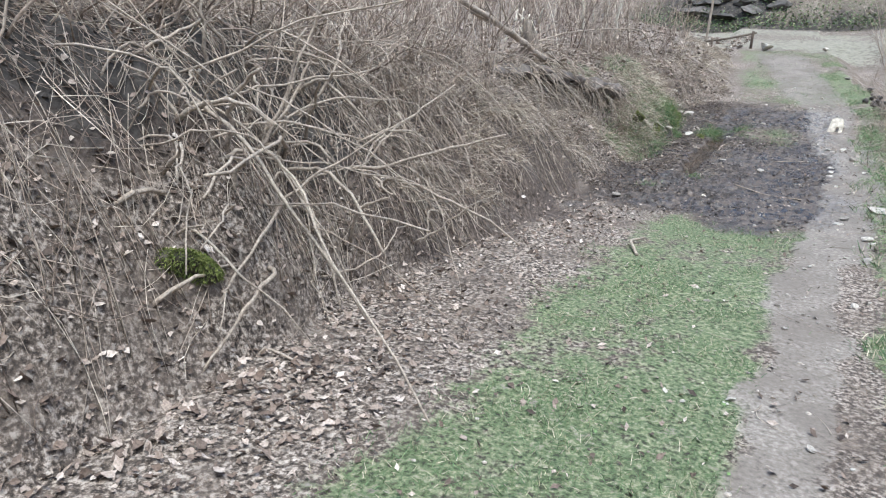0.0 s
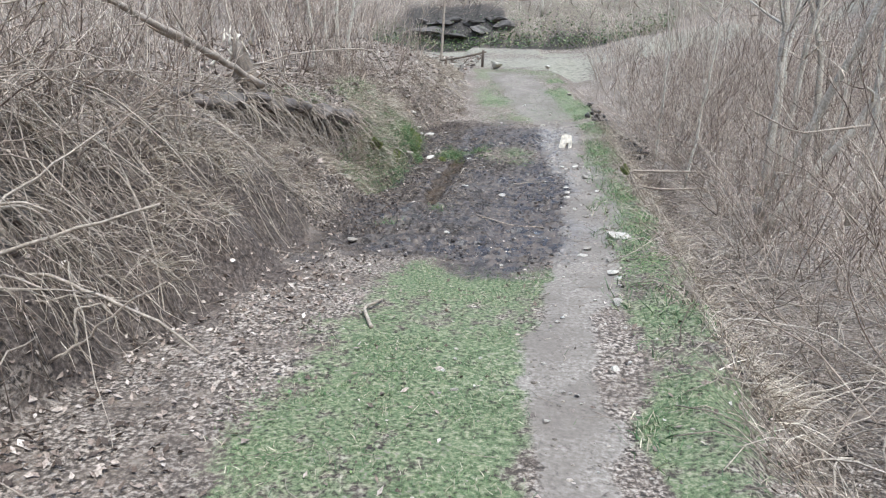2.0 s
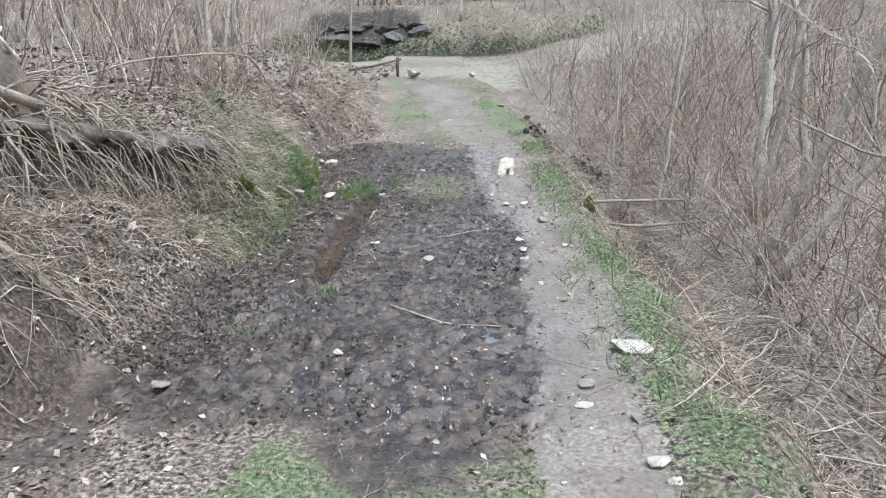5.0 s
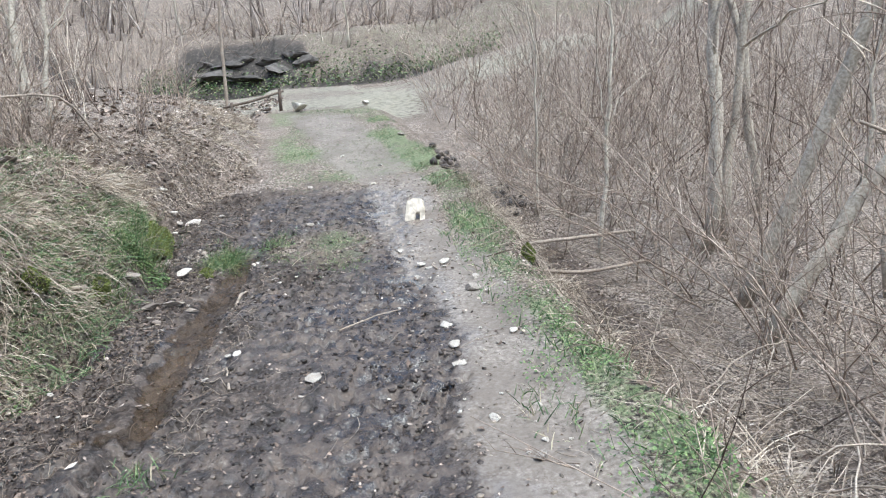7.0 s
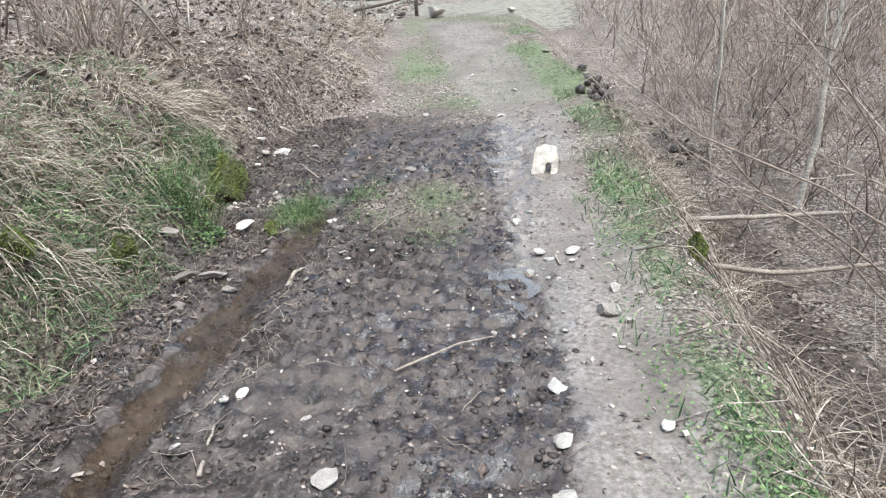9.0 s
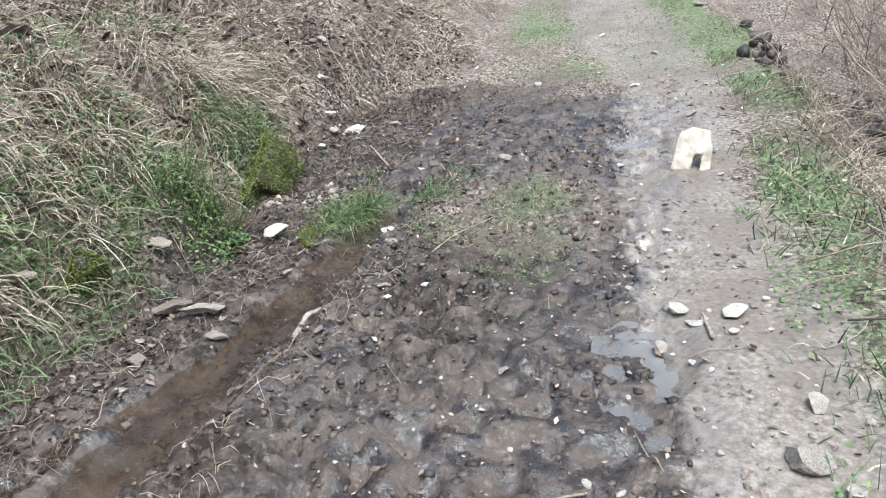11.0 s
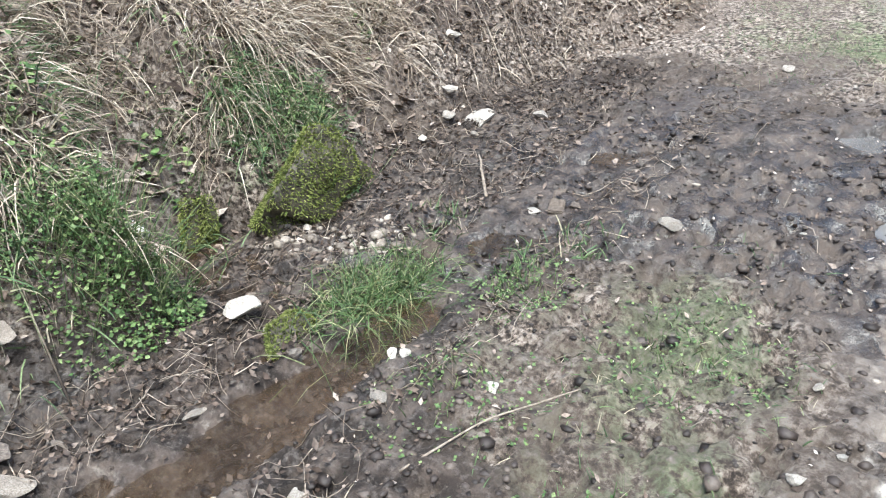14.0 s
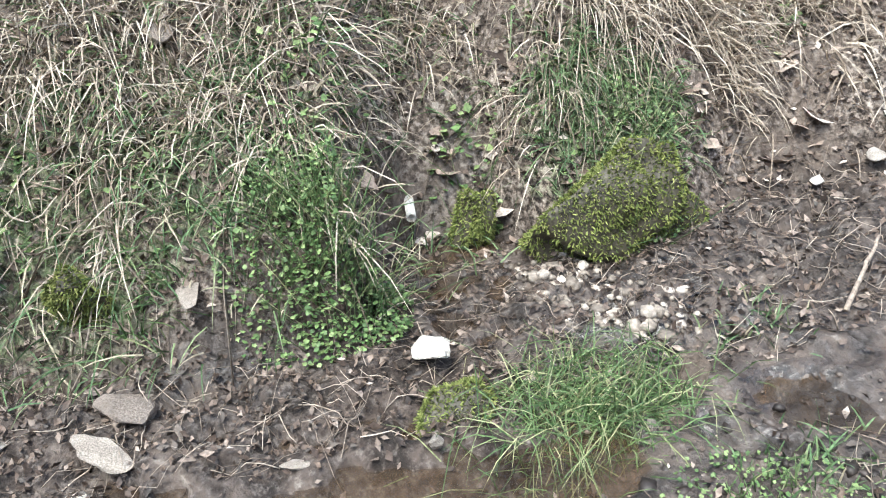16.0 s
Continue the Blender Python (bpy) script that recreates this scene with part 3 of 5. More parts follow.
# ---- leaf litter ----
def litter_chance(x, y):
    zn = zones(x, y)
    u = x - SHIFT(y)
    c = 0.9 * (1 - smooth(-1.7, -1.1, u)) + 0.06
    c = c + 0.35 * smooth(0.95, 1.2, u)
    c = c * (1 - 0.5 * smooth(3.5, 4.5, y) * smooth(10, 9, y) * smooth(-2.9, -2.4, u))
    c = c * (1 + 0.8 * smooth(10, 11, y) * smooth(0.1, -0.3, u - TOE(y)))
    c = c * (0.45 + 0.55 * smooth(-0.5, 0.4, vnoise(x, y, 0.8, 31)))
    c = c * (1 - 0.7 * smooth(-0.05, 0.1, u - TOE(y)) * smooth(8.5, 9.5, y) * (u < 0))
    c = c * (1 - 0.5 * zn["bare"] * (u < 0)) * (1 - 0.6 * zn["dirt"]) * (1 - 0.85 * zn["mud"] * smooth(-2.5, -2.1, u))
    return c


def fallen(name, x, y, lo, hi, jit, material, label, up=0.012, curl=0.3):
    s = rng.uniform(lo, hi, len(x)) * rng.choice([0.7, 1, 1.2], len(x))
    stuff(name, leaf_arrays(on_land(x, y, up), s, jit, curl, rng, 0.7, hi < 0.055), material, label, "leaves")


x, y = scatter(135000, -4.8, 2.3, 0.8, 17.5, litter_chance)
fallen("leaf_litter", x, y, 0.02, 0.054, 0.6, M_LEAF, "pale brown dead leaves lying on the bank")
x, y = scatter(16000, -9, -2.5, 9, 28, lambda x, y: 0.6 + 0 * x)
fallen("leaf_litter", x, y, 0.06, 0.12, 0.45, M_LEAF, "pale brown dead leaves under the saplings")
x, y = scatter(52000, -2.7, -0.9, 8, 16.2, lambda x, y: 0.7 * smooth(-1.0, -1.5, x) * (1 - 0.9 * (np.abs(x - STREAM_X(y)) < 0.2)))
fallen("leaf_litter", x, y, 0.012, 0.034, 0.7, M_WETLEAF, "dark sodden leaves in the mud beside the stream")

x, y = scatter(2600, -3.6, -1.3, 0.9, 6.5, lambda x, y: 0.8 * smooth(-1.3, -1.9, x) * smooth(4.2, 2.2, y) * (1 - 0.8 * zones(x, y)["bare"]))
fallen("large_leaves", x, y, 0.035, 0.07, 0.6, M_LEAF, "large pale brown dead leaves at the foot of the bank", 0.025, 0.35)
x, y = scatter(9000, -1.5, 0.8, 7.3, 16.3, lambda x, y: 0.6 * np.maximum(zones(x, y)["mud"], 0.5 * zones(x, y)["dirt"]))
fallen("leaf_scraps", x, y, 0.01, 0.028, 0.6, M_LEAF, "pale scraps of leaf and bark trodden into the mud", 0.006, 0.3)
# clods and hoof-pocked lumps in the mud, pebbles on the track
def lumps(x, y, lo, hi, flat, sink):
    S = len(x)
    bm = bmesh.new()
    bmesh.ops.create_icosphere(bm, subdivisions=1, radius=0.5)
    v0 = np.array([p.co[:] for p in bm.verts])
    f0 = np.array([[q.index for q in p.verts] for p in bm.faces])
    bm.free()
    s = (rng.uniform(lo, hi, S) * rng.choice([0.6, 0.8, 1.3], S))[:, None, None]
    v = v0[None] * (1 + rng.normal(0, 0.16, (S, len(v0), 1))) * s * np.stack([np.ones(S), rng.uniform(0.6, 1, S), rng.uniform(*flat, S)], 1)[:, None]
    a = rng.uniform(0, 6.28, S)[:, None]
    v = np.stack([v[..., 0] * np.cos(a) - v[..., 1] * np.sin(a), v[..., 0] * np.sin(a) + v[..., 1] * np.cos(a), v[..., 2]], -1)
    v = v + on_land(x, y, 0)[:, None] - [0, 0, sink]
    return v.reshape(-1, 3), (np.arange(S)[:, None, None] * len(v0) + f0).reshape(-1, 3)


x, y = scatter(28000, -1.5, 0.45, 7.2, 16.3, lambda x, y: zones(x, y)["mud"] * 0.6 * (1 - zones(x, y)["dirt"]) * smooth(-0.6, 0.4, vnoise(x, y, 0.4, 33)))
stuff("mud_clods", lumps(x, y, 0.012, 0.04, (0.3, 0.6), 0.003), M_CLOD, "trodden clods of dark wet mud", "mud")
x, y = scatter(5200, -1.6, 1.1, 1.0, 23, lambda x, y: 0.12 + 0.5 * zones(x, y)["dirt"])
stuff("pebbles", lumps(x, y, 0.008, 0.03, (0.4, 0.8), 0.0), M_PEBBLE, "pale pebbles strewn over the dirt track", "pebbles")
x, y = scatter(900, -2.5, -1.7, 13.3, 14.3, lambda x, y: smooth(1.1, 0.5, oval(x, y, (-2.1, 13.75, 0.38, 0.2, 0.5))))
stuff("gravel_bar", lumps(x, y, 0.02, 0.055, (0.4, 0.8), 0.0), M_PEBBLE, "small heap of washed pale gravel by the spring", "gravel")

# ---- grass ----
def sward(x, y, lo, hi, width, spread, droop):
    S = len(x)
    way = unit(np.stack([rng.normal(0, spread, S), rng.normal(0, spread, S), np.ones(S)], 1))
    return blade_arrays(on_land(x, y, -0.005), way, rng.uniform(lo, hi, S), np.full(S, width), rng.uniform(0.0, droop, S))


x, y = scatter(230000, -1.7, 1.35, 1.0, 23.5, lambda x, y: (zones(x, y)["green"] * smooth(-0.55, 0.45, vnoise(x, y, 0.35, 41) + 0.5 * vnoise(x, y, 0.1, 42))) * (1 - zones(x, y)["dirt"]))
stuff("grass", sward(x, y, 0.02, 0.075, 0.0035, 0.9, 0.5), M_GRASS, "short trodden green grass on the track", "grass")
x, y = scatter(16000, 0.5, 1.45, 3.0, 18, lambda x, y: zones(x, y)["green"] * smooth(-0.3, 0.5, vnoise(x, y, 0.5, 43)))
stuff("verge_grass", sward(x, y, 0.06, 0.16, 0.007, 0.6, 0.6), M_GRASS, "longer green grass along the edge of the drop", "grass")


def herbs(x, y, lo, hi, lift):
    p = on_land(x, y, 0)
    p[:, 2] += rng.uniform(0.01, lift, len(x))
    return leaf_arrays(p, rng.uniform(lo, hi, len(x)), 0.5, 0.15, rng, 0.95)


x, y = scatter(30000, 0.6, 1.4, 6, 15, lambda x, y: zones(x, y)["green"] * smooth(-0.2, 0.4, vnoise(x, y, 0.45, 44)))
stuff("ground_ivy", herbs(x, y, 0.008, 0.02, 0.06), M_HERB, "low green leaves on the grassy verge", "plants")
x, y = scatter(1200, -1.6, 0.2, 1, 14.3, lambda x, y: 0.5 * zones(x, y)["green"] * smooth(0.0, 0.5, vnoise(x, y, 0.3, 45)))
stuff("ground_ivy", herbs(x, y, 0.01, 0.024, 0.03), M_HERB, "small green weeds in the trodden grass", "plants")


def downhill(x, y):
    d = 0.15
    gxx = (land(x + d, y, False) - land(x - d, y, False)) / (2 * d)
    gyy = (land(x, y + d, False) - land(x, y - d, False)) / (2 * d)
    g = np.stack([-gxx, -gyy, 0 * x], 1)
    return g / np.maximum(1.0, np.linalg.norm(g, axis=1, keepdims=True) / 0.8)


def hanging(x, y, lo, hi, width, droop=0.8, up=0.35):
    """Dead grass that hangs down the slope."""
    S = len(x)
    way = unit(downhill(x, y) * 0.9 + rng.normal(0, 0.5, (S, 3)) + [0, 0, up])
    return blade_arrays(on_land(x, y, 0.02), way, rng.uniform(lo, hi, S), np.full(S, width), rng.uniform(0.3, 1.0, S) * droop)


def bank_chance(x, y):
    u = x - SHIFT(y)
    t = TOE(y)
    return smooth(0.0, -0.25, u - t) * smooth(-1.5, -0.7, u - t) * smooth(0.0, 0.5, vnoise(x, y, 0.5, 51)) * (1 - 0.9 * zones(x, y)["bare"])


x, y = scatter(40000, -4.5, -1.6, 3, 18, lambda x, y: bank_chance(x, y) * (0.25 + 0.75 * smooth(9, 11, y)))
stuff("dead_grass", hanging(x, y, 0.06, 0.24, 0.005), M_STRAW, "straw-coloured dead grass hanging down the bank", "grass")
x, y = scatter(17000, -3.9, -2.2, 10.2, 15.2, lambda x, y: 0.6 * smooth(-0.05, -0.25, x - TOE(y)) * smooth(-0.95, -0.55, x - TOE(y)) * smooth(14.7, 14.0, y) * smooth(-0.3, 0.4, vnoise(x, y, 0.35, 53)) * (1 - smooth(0.4, 0.2, np.abs(y - 13.35)) * (x > -3.0)))
stuff("dead_grass", hanging(x, y, 0.06, 0.22, 0.005, 0.8, 0.4), M_STRAW, "short straw-coloured dead grass matted over the bank", "grass")
x, y = scatter(36000, -3.9, -2.0, 10.0, 15, lambda x, y: np.maximum(zones(x, y)["green"] * 0.9, 0.3 * bank_chance(x, y)))
stuff("bank_grass", hanging(x, y, 0.08, 0.22, 0.006, 0.7, 0.7), M_GRASS, "fresh green grass on the foot of the bank", "grass")
x, y = scatter(16000, -3.8, -2.3, 10.2, 15, lambda x, y: zones(x, y)["green"] * smooth(-0.1, 0.4, vnoise(x, y, 0.3, 52)) + 0.1 * bank_chance(x, y))
stuff("bank_herbs", herbs(x, y, 0.012, 0.035, 0.09), M_HERB, "green herb leaves on the foot of the bank", "plants")

x, y = scatter(30000, -6.5, -1.2, 14.8, 24, lambda x, y: 0.8 * smooth(0.1, -0.2, x - SHIFT(y) - TOE(y)) * smooth(-1.8, -0.8, x - SHIFT(y) - TOE(y)) * smooth(-0.5, 0.3, vnoise(x, y, 0.7, 54)))
stuff("dead_grass", hanging(x, y, 0.08, 0.24, 0.008), M_STRAW, "pale dead grass and bracken on the bank of the upper track", "grass")

# ---- fallen twigs ----
def strewn(n, x0, x1, y0, y1, keep, lo, hi, thick, material, label, lift=0.15):
    x, y = scatter(n, x0, x1, y0, y1, keep)
    S = len(x)
    ang = rng.uniform(0, 6.28, S)
    L = rng.uniform(lo, hi, S)
    nseg = 5
    t = np.linspace(-0.5, 0.5, nseg)[None]
    bendy = rng.normal(0, 0.12, (S, 1)) * (4 * t**2)
    px = x[:, None] + L[:, None] * (t * np.cos(ang)[:, None] - bendy * np.sin(ang)[:, None])
    py = y[:, None] + L[:, None] * (t * np.sin(ang)[:, None] + bendy * np.cos(ang)[:, None])
    pz = land(px, py) + 0.01 + rng.uniform(0, lift, (S, 1)) * L[:, None] * (t + 0.5)
    stuff("twigs", tube_arrays(np.stack([px, py, pz], -1), taper(S, nseg, rng.uniform(0.4, 1, S) * thick, 0.5), 3), material, label, "twigs")


strewn(8000, -4.8, -1.4, 0.8, 17.5, lambda x, y: 0.85 * smooth(0.1, -0.35, x - SHIFT(y) - TOE(y)) * (0.3 + 0.7 * smooth(-0.3, 0.4, vnoise(x, y, 0.9, 61))), 0.12, 0.6, 0.005, M_TWIG, "dead twigs strewn over the bank", 0.5)
strewn(3000, -4.0, -2.2, 0.8, 6.5, lambda x, y: smooth(0.0, -0.3, x - TOE(y)), 0.1, 0.5, 0.0035, M_BRUSH, "thin dead twigs caught in the near bank", 0.8)
strewn(2600, 0.95, 3.0, 2, 18, lambda x, y: 0.8 + 0 * x, 0.15, 0.8, 0.005, M_TWIG, "dead twigs below the verge", 0.5)
strewn(450, -1.6, 1.0, 1, 17, lambda x, y: 0.5 + 0 * x, 0.06, 0.3, 0.003, M_TWIG, "small sticks on the track", 0.05)
strewn(3200, -2.5, -1.0, 9.5, 15.8, lambda x, y: 0.75 * (np.abs(x - STREAM_X(y)) > 0.2), 0.04, 0.18, 0.0025, M_TWIG, "small dead twigs and fibres in the streamside mud", 0.25)
hx, hy = scatter(2600, -4.3, -2.0, 3.8, 10.8, lambda x, y: smooth(-0.1, -0.5, x - TOE(y)) * smooth(-0.4, 0.3, vnoise(x, y, 0.6, 63)))
hw = unit(downhill(hx, hy) * 1.1 + rng.normal(0, 0.45, (len(hx), 3)) + [0, 0, 0.25])
stuff("twigs", tube_arrays(grown(on_land(hx, hy, 0.03), hw, rng.uniform(0.2, 0.55, len(hx)), 5, 0.3, 0.04, 0.75), taper(len(hx), 5, rng.uniform(0.0015, 0.004, len(hx)), 0.5), 3), M_TWIG, "pale dry twigs hanging in mats down the bank", "twigs")

# ---- brushwood ----
def shrub(x, y, stems, tall, radius, seed, label, thick=0.011, lean=0.3):
    r = np.random.default_rng(seed)
    a, d = r.uniform(0, 6.28, stems), radius * np.sqrt(r.random(stems))
    bx, by = x + d * np.cos(a), y + d * np.sin(a)
    sh = thing("shrub", (x, y, zland(x, y)), label, "shrub", "leafless shrubs beside the track")
    way = unit(np.stack([r.normal(0, lean, stems), r.normal(0, lean, stems), np.ones(stems)], 1))
    st = grown(on_land(bx, by, -0.03), way, r.uniform(0.5, 1.1, stems) * tall, 8, 0.35, 0.04, 0, r)
    th = r.uniform(0.5, 1.2, stems) * thick
    for k in range(stems):
        stem = part("stem", tube_arrays(st[k : k + 1], taper(1, 8, th[k : k + 1]), 5), M_BRUSH, sh)
    bb, w, L = shoots(st, 7, 0.2, 0.6, 0.42, 5, r)
    br = grown(bb, w, L, 5, 0.3, 0.06, 0, r)
    b2, w, L = shoots(br, 3, 0.15, 0.65, 0.5, 4, r)
    tw = grown(b2, w, L, 4, 0.3, 0.07, 0, r)
    fine = joined([tube_arrays(br, taper(len(bb), 5, np.repeat(th, 7) * 0.45, 0.35), 3), tube_arrays(tw, taper(len(b2), 4, np.repeat(th, 21) * 0.24, 0.5), 3)])
    tagged(part("twig_spray", fine, M_BRUSH, sh), kind="stuff")
    return sh


sr = np.random.default_rng(5)
for k in range(40):
    yy = 3.8 + k * 0.4 + sr.uniform(-0.15, 0.15)
    xx = sr.uniform(2.7, 4.2) if yy < 11.5 else sr.uniform(2.2, 3.6)
    shrub(xx, yy, int(sr.integers(6, 11)), sr.uniform(1.4, 3.0), 0.55, 100 + k, "leafless tan-brown shrub with many thin crooked stems", 0.009, 0.5)


def thicket(n, x0, x1, y0, y1, tall, thick, name, label, material, keep=lambda x, y: 1 + 0 * x, branches=5, twigs=2, lean=0.22):
    x, y = scatter(n, x0, x1, y0, y1, keep)
    three = brush(on_land(x, y, -0.05), rng.uniform(0.5, 1.1, len(x)) * tall, rng.uniform(0.5, 1.1, len(x)) * thick, lean, branches, twigs)
    stuff(name, joined(three), material, label, "brushwood")


thicket(430, 3.6, 9, 2, 24, 3.6, 0.012, "thicket", "dense leafless brown thicket below the track", M_BRUSH, lambda x, y: 1 + 0 * x, 6, 2, 0.42)
thicket(300, 1.2, 7, 16.5, 26, 2.2, 0.010, "thicket", "dense leafless brown thicket beside the upper track", M_BRUSH, lambda x, y: smooth(1.8, 2.8, x - SHIFT(y)), 6, 2, 0.45)
thicket(560, -9.5, -3.4, 5, 25, 2.6, 0.011, "thicket", "leafless saplings and brush on top of the bank", M_BRUSH, lambda x, y: smooth(-3.4, -4.6, x - SHIFT(y)))
thicket(380, -5.2, -2.9, 0.5, 9, 1.3, 0.009, "bramble_brush", "tangled bare brambles on the bank", M_BRUSH, lambda x, y: smooth(-2.7, -3.2, x) * smooth(8.5, 6.5, y), 6, 2, 0.9)
thicket(950, -22, 20, 34.5, 56, 4.2, 0.05, "far_woods", "bare grey-brown woodland on the far hillside", M_FAR, lambda x, y: 1 + 0 * x, 4, 1)
thicket(300, 9, 22, 4, 40, 6.0, 0.035, "far_woods", "bare grey-brown woodland on the slope beside the valley", M_FAR, lambda x, y: 1 + 0 * x, 5, 1)
thicket(380, -19, -9, 6, 40, 5.0, 0.035, "far_woods", "bare grey-brown woodland above the bank", M_FAR, lambda x, y: 1 + 0 * x, 5, 1)

# fallen canes on the slope below the verge
cx, cy = scatter(420, 1.35, 2.9, 2.5, 12, lambda x, y: 0.8 + 0 * x)
cb = on_land(cx, cy, 0.03)
cw = unit(np.stack([rng.normal(0.35, 0.4, len(cx)), rng.normal(0, 0.8, len(cx)), rng.uniform(0.1, 0.7, len(cx))], 1))
stuff("fallen_canes", tube_arrays(grown(cb, cw, rng.uniform(0.5, 1.5, len(cx)), 9, 0.35, 0.03, 0.45), taper(len(cx), 9, rng.uniform(0.003, 0.008, len(cx)), 0.4), 4), M_VINE, "pale dead canes fallen over the slope", "canes")

for k in range(12):
    shrub(-3.5 + sr.uniform(-0.3, 0.25), 1.2 + k * 0.5 + sr.uniform(-0.1, 0.1), 11, sr.uniform(0.9, 1.5), 0.4, 300 + k, "tangled bare bramble shrub hanging over the bank", 0.009, 0.85)

# ---- stones ----
STONE_MESHES = [mesh_of("stone", *rock_arrays((1, 0.74, 0.42), 40 + k, 0.2, 14, 3), M_STONE, False) for k in range(6)]
DULL_MESHES = [mesh_of("stone", *rock_arrays((1, 0.7, 0.36), 60 + k, 0.22, 14, 3), M_DULL, False) for k in range(4)]


def stone(x, y, size, k, label, meshes=STONE_MESHES, group="pale stones on the track", sink=0.12, tall=1.0, turn=None, tip=0.0):
    ob = new("stone", meshes[k % len(meshes)])
    r = random.Random(k * 7 + int(x * 100))
    ob.matrix_basis = pose(x, y, zland(x, y) + size * tall * (0.25 - sink), r.uniform(-12, 12) + tip, r.uniform(-12, 12), r.uniform(0, 360) if turn is None else turn) @ Matrix.Diagonal((size, size, size * tall, 1))
    return tagged(ob, label, "stone", group)


PALE = "pale broken limestone lying on the track"
TRACK_STONES = [
    (0.57, 11.6, 0.19), (0.66, 11.47, 0.08), (0.3, 10.9, 0.14), (0.3, 10.49, 0.12), (0.31, 10.2, 0.14), (0.69, 10.6, 0.09), (0.67, 10.1, 0.08), (-0.51, 10.29, 0.14), (-0.71, 10.72, 0.09), (-1.04, 10.84, 0.09), (-1.06, 10.74, 0.07), (0.63, 11.83, 0.1),
    (-1.1, 12.7, 0.12), (-0.83, 12.58, 0.07), (0.76, 8.2, 0.26), (0.64, 7.05, 0.13), (0.66, 6.9, 0.1), (0.62, 7.4, 0.09), (0.21, 5.94, 0.06), (0.45, 7.75, 0.12), (0.4, 7.55, 0.1), (-1.75, 7.8, 0.13), (-1.81, 6.33, 0.08), (0.6, 6.3, 0.11),
    (0.05, 12.6, 0.07), (0.24, 12.42, 0.11), (0.31, 12.35, 0.10), (0.43, 12.4, 0.13), (0.52, 12.5, 0.08), (0.19, 12.2, 0.08), (0.29, 12.1, 0.06), (0.43, 12.26, 0.06),
    (-0.85, 14.33, 0.11), (-1.48, 14.37, 0.08), (-0.19, 13.7, 0.05), (0.02, 13.6, 0.07), (0.18, 13.65, 0.06), (-0.1, 14.2, 0.07), (0.0, 13.8, 0.07), (0.2, 13.3, 0.06),
    (-0.16, 13.35, 0.08), (0.09, 13.1, 0.05), (0.25, 13.25, 0.06), (-0.21, 13.25, 0.05), (-0.13, 16.2, 0.12), (0.3, 15.3, 0.1), (0.2, 15.8, 0.11), (-0.35, 12.0, 0.06),
    (0.62, 8.0, 0.1), (0.5, 9.1, 0.09), (0.38, 9.5, 0.09), (-0.9, 8.2, 0.09), (0.12, 4.5, 0.07), (-0.05, 3.4, 0.06), (0.5, 5.2, 0.08), (0.3, 3.1, 0.06),
    (0.35, 14.9, 0.09), (0.45, 19.5, 0.16), (-0.6, 18.3, 0.14), (0.0, 17.4, 0.1), (-1.0, 16.4, 0.12),
]
for k, (sx, sy, size) in enumerate(TRACK_STONES):
    stone(sx, sy, size * 0.95, k, PALE if size < 0.2 else "large flat pale limestone beside the dirt track")
pr = random.Random(11)
for k in range(170):
    sy = pr.uniform(2, 17)
    sx = float(TRACK_X(sy)) + pr.gauss(0, 0.42)
    stone(sx, sy, pr.uniform(0.02, 0.05), k, "small pale stone chip on the track", tall=1.1)
for k in range(45):
    stone(pr.uniform(-2.2, -0.9), pr.uniform(10, 15.8), pr.uniform(0.03, 0.075), k, "small stone in the mud by the stream", DULL_MESHES if pr.random() < 0.5 else STONE_MESHES, "stones by the stream")
flat = "flat grey-brown stone half sunk in streamside mud"
for sx, sy, size, tall, turn in ((-2.0, 12.3, 0.26, 0.8, 80), (-1.8, 12.27, 0.19, 0.8, 60), (-2.2, 12.5, 0.16, 0.9, 10), (-1.62, 12.1, 0.1, 0.9, 30), (-1.82, 11.85, 0.12, 0.8, 0)):
    stone(sx, sy, size, int(sx * -50), flat, DULL_MESHES, "flat stones by the stream", 0.0, tall, turn)
stone(-1.96, 13.17, 0.17, 3, "pale flat stone with a mossy side in the mud", STONE_MESHES, "flat stones by the stream", 0.0, 0.9, 20, 12)
stone(-1.6, 13.13, 0.08, 4, "small pale stone at the water's edge", STONE_MESHES, "flat stones by the stream", 0.0, 1.2)
stone(-2.3, 15.15, 0.3, 2, "long flat pale stone slab in dark soil", STONE_MESHES, "stones at the foot of the bank", 0.0, 0.6, 160, -8)
for k, (sx, sy, size) in enumerate(((-2.43, 15.05, 0.12), (-2.52, 15.15, 0.13), (-2.44, 14.8, 0.09), (-2.66, 15.4, 0.14), (-2.2, 14.95, 0.08), (-1.98, 15.3, 0.1), (-2.9, 15.7, 0.1))):
    stone(sx, sy, size, k, "rounded pale stone in dark soil under the bank", STONE_MESHES, "stones at the foot of the bank", 0.0, 1.1)
for k, (sx, sy, size) in enumerate(((-3.0, 12.05, 0.2), (-2.85, 12.45, 0.16), (-2.4, 11.9, 0.2), (-2.75, 11.55, 0.22), (-3.2, 12.9, 0.22))):
    stone(sx, sy, size, k, "grey-brown stone bedded in the grassy bank", DULL_MESHES, "stones in the bank", 0.05, 1.0)


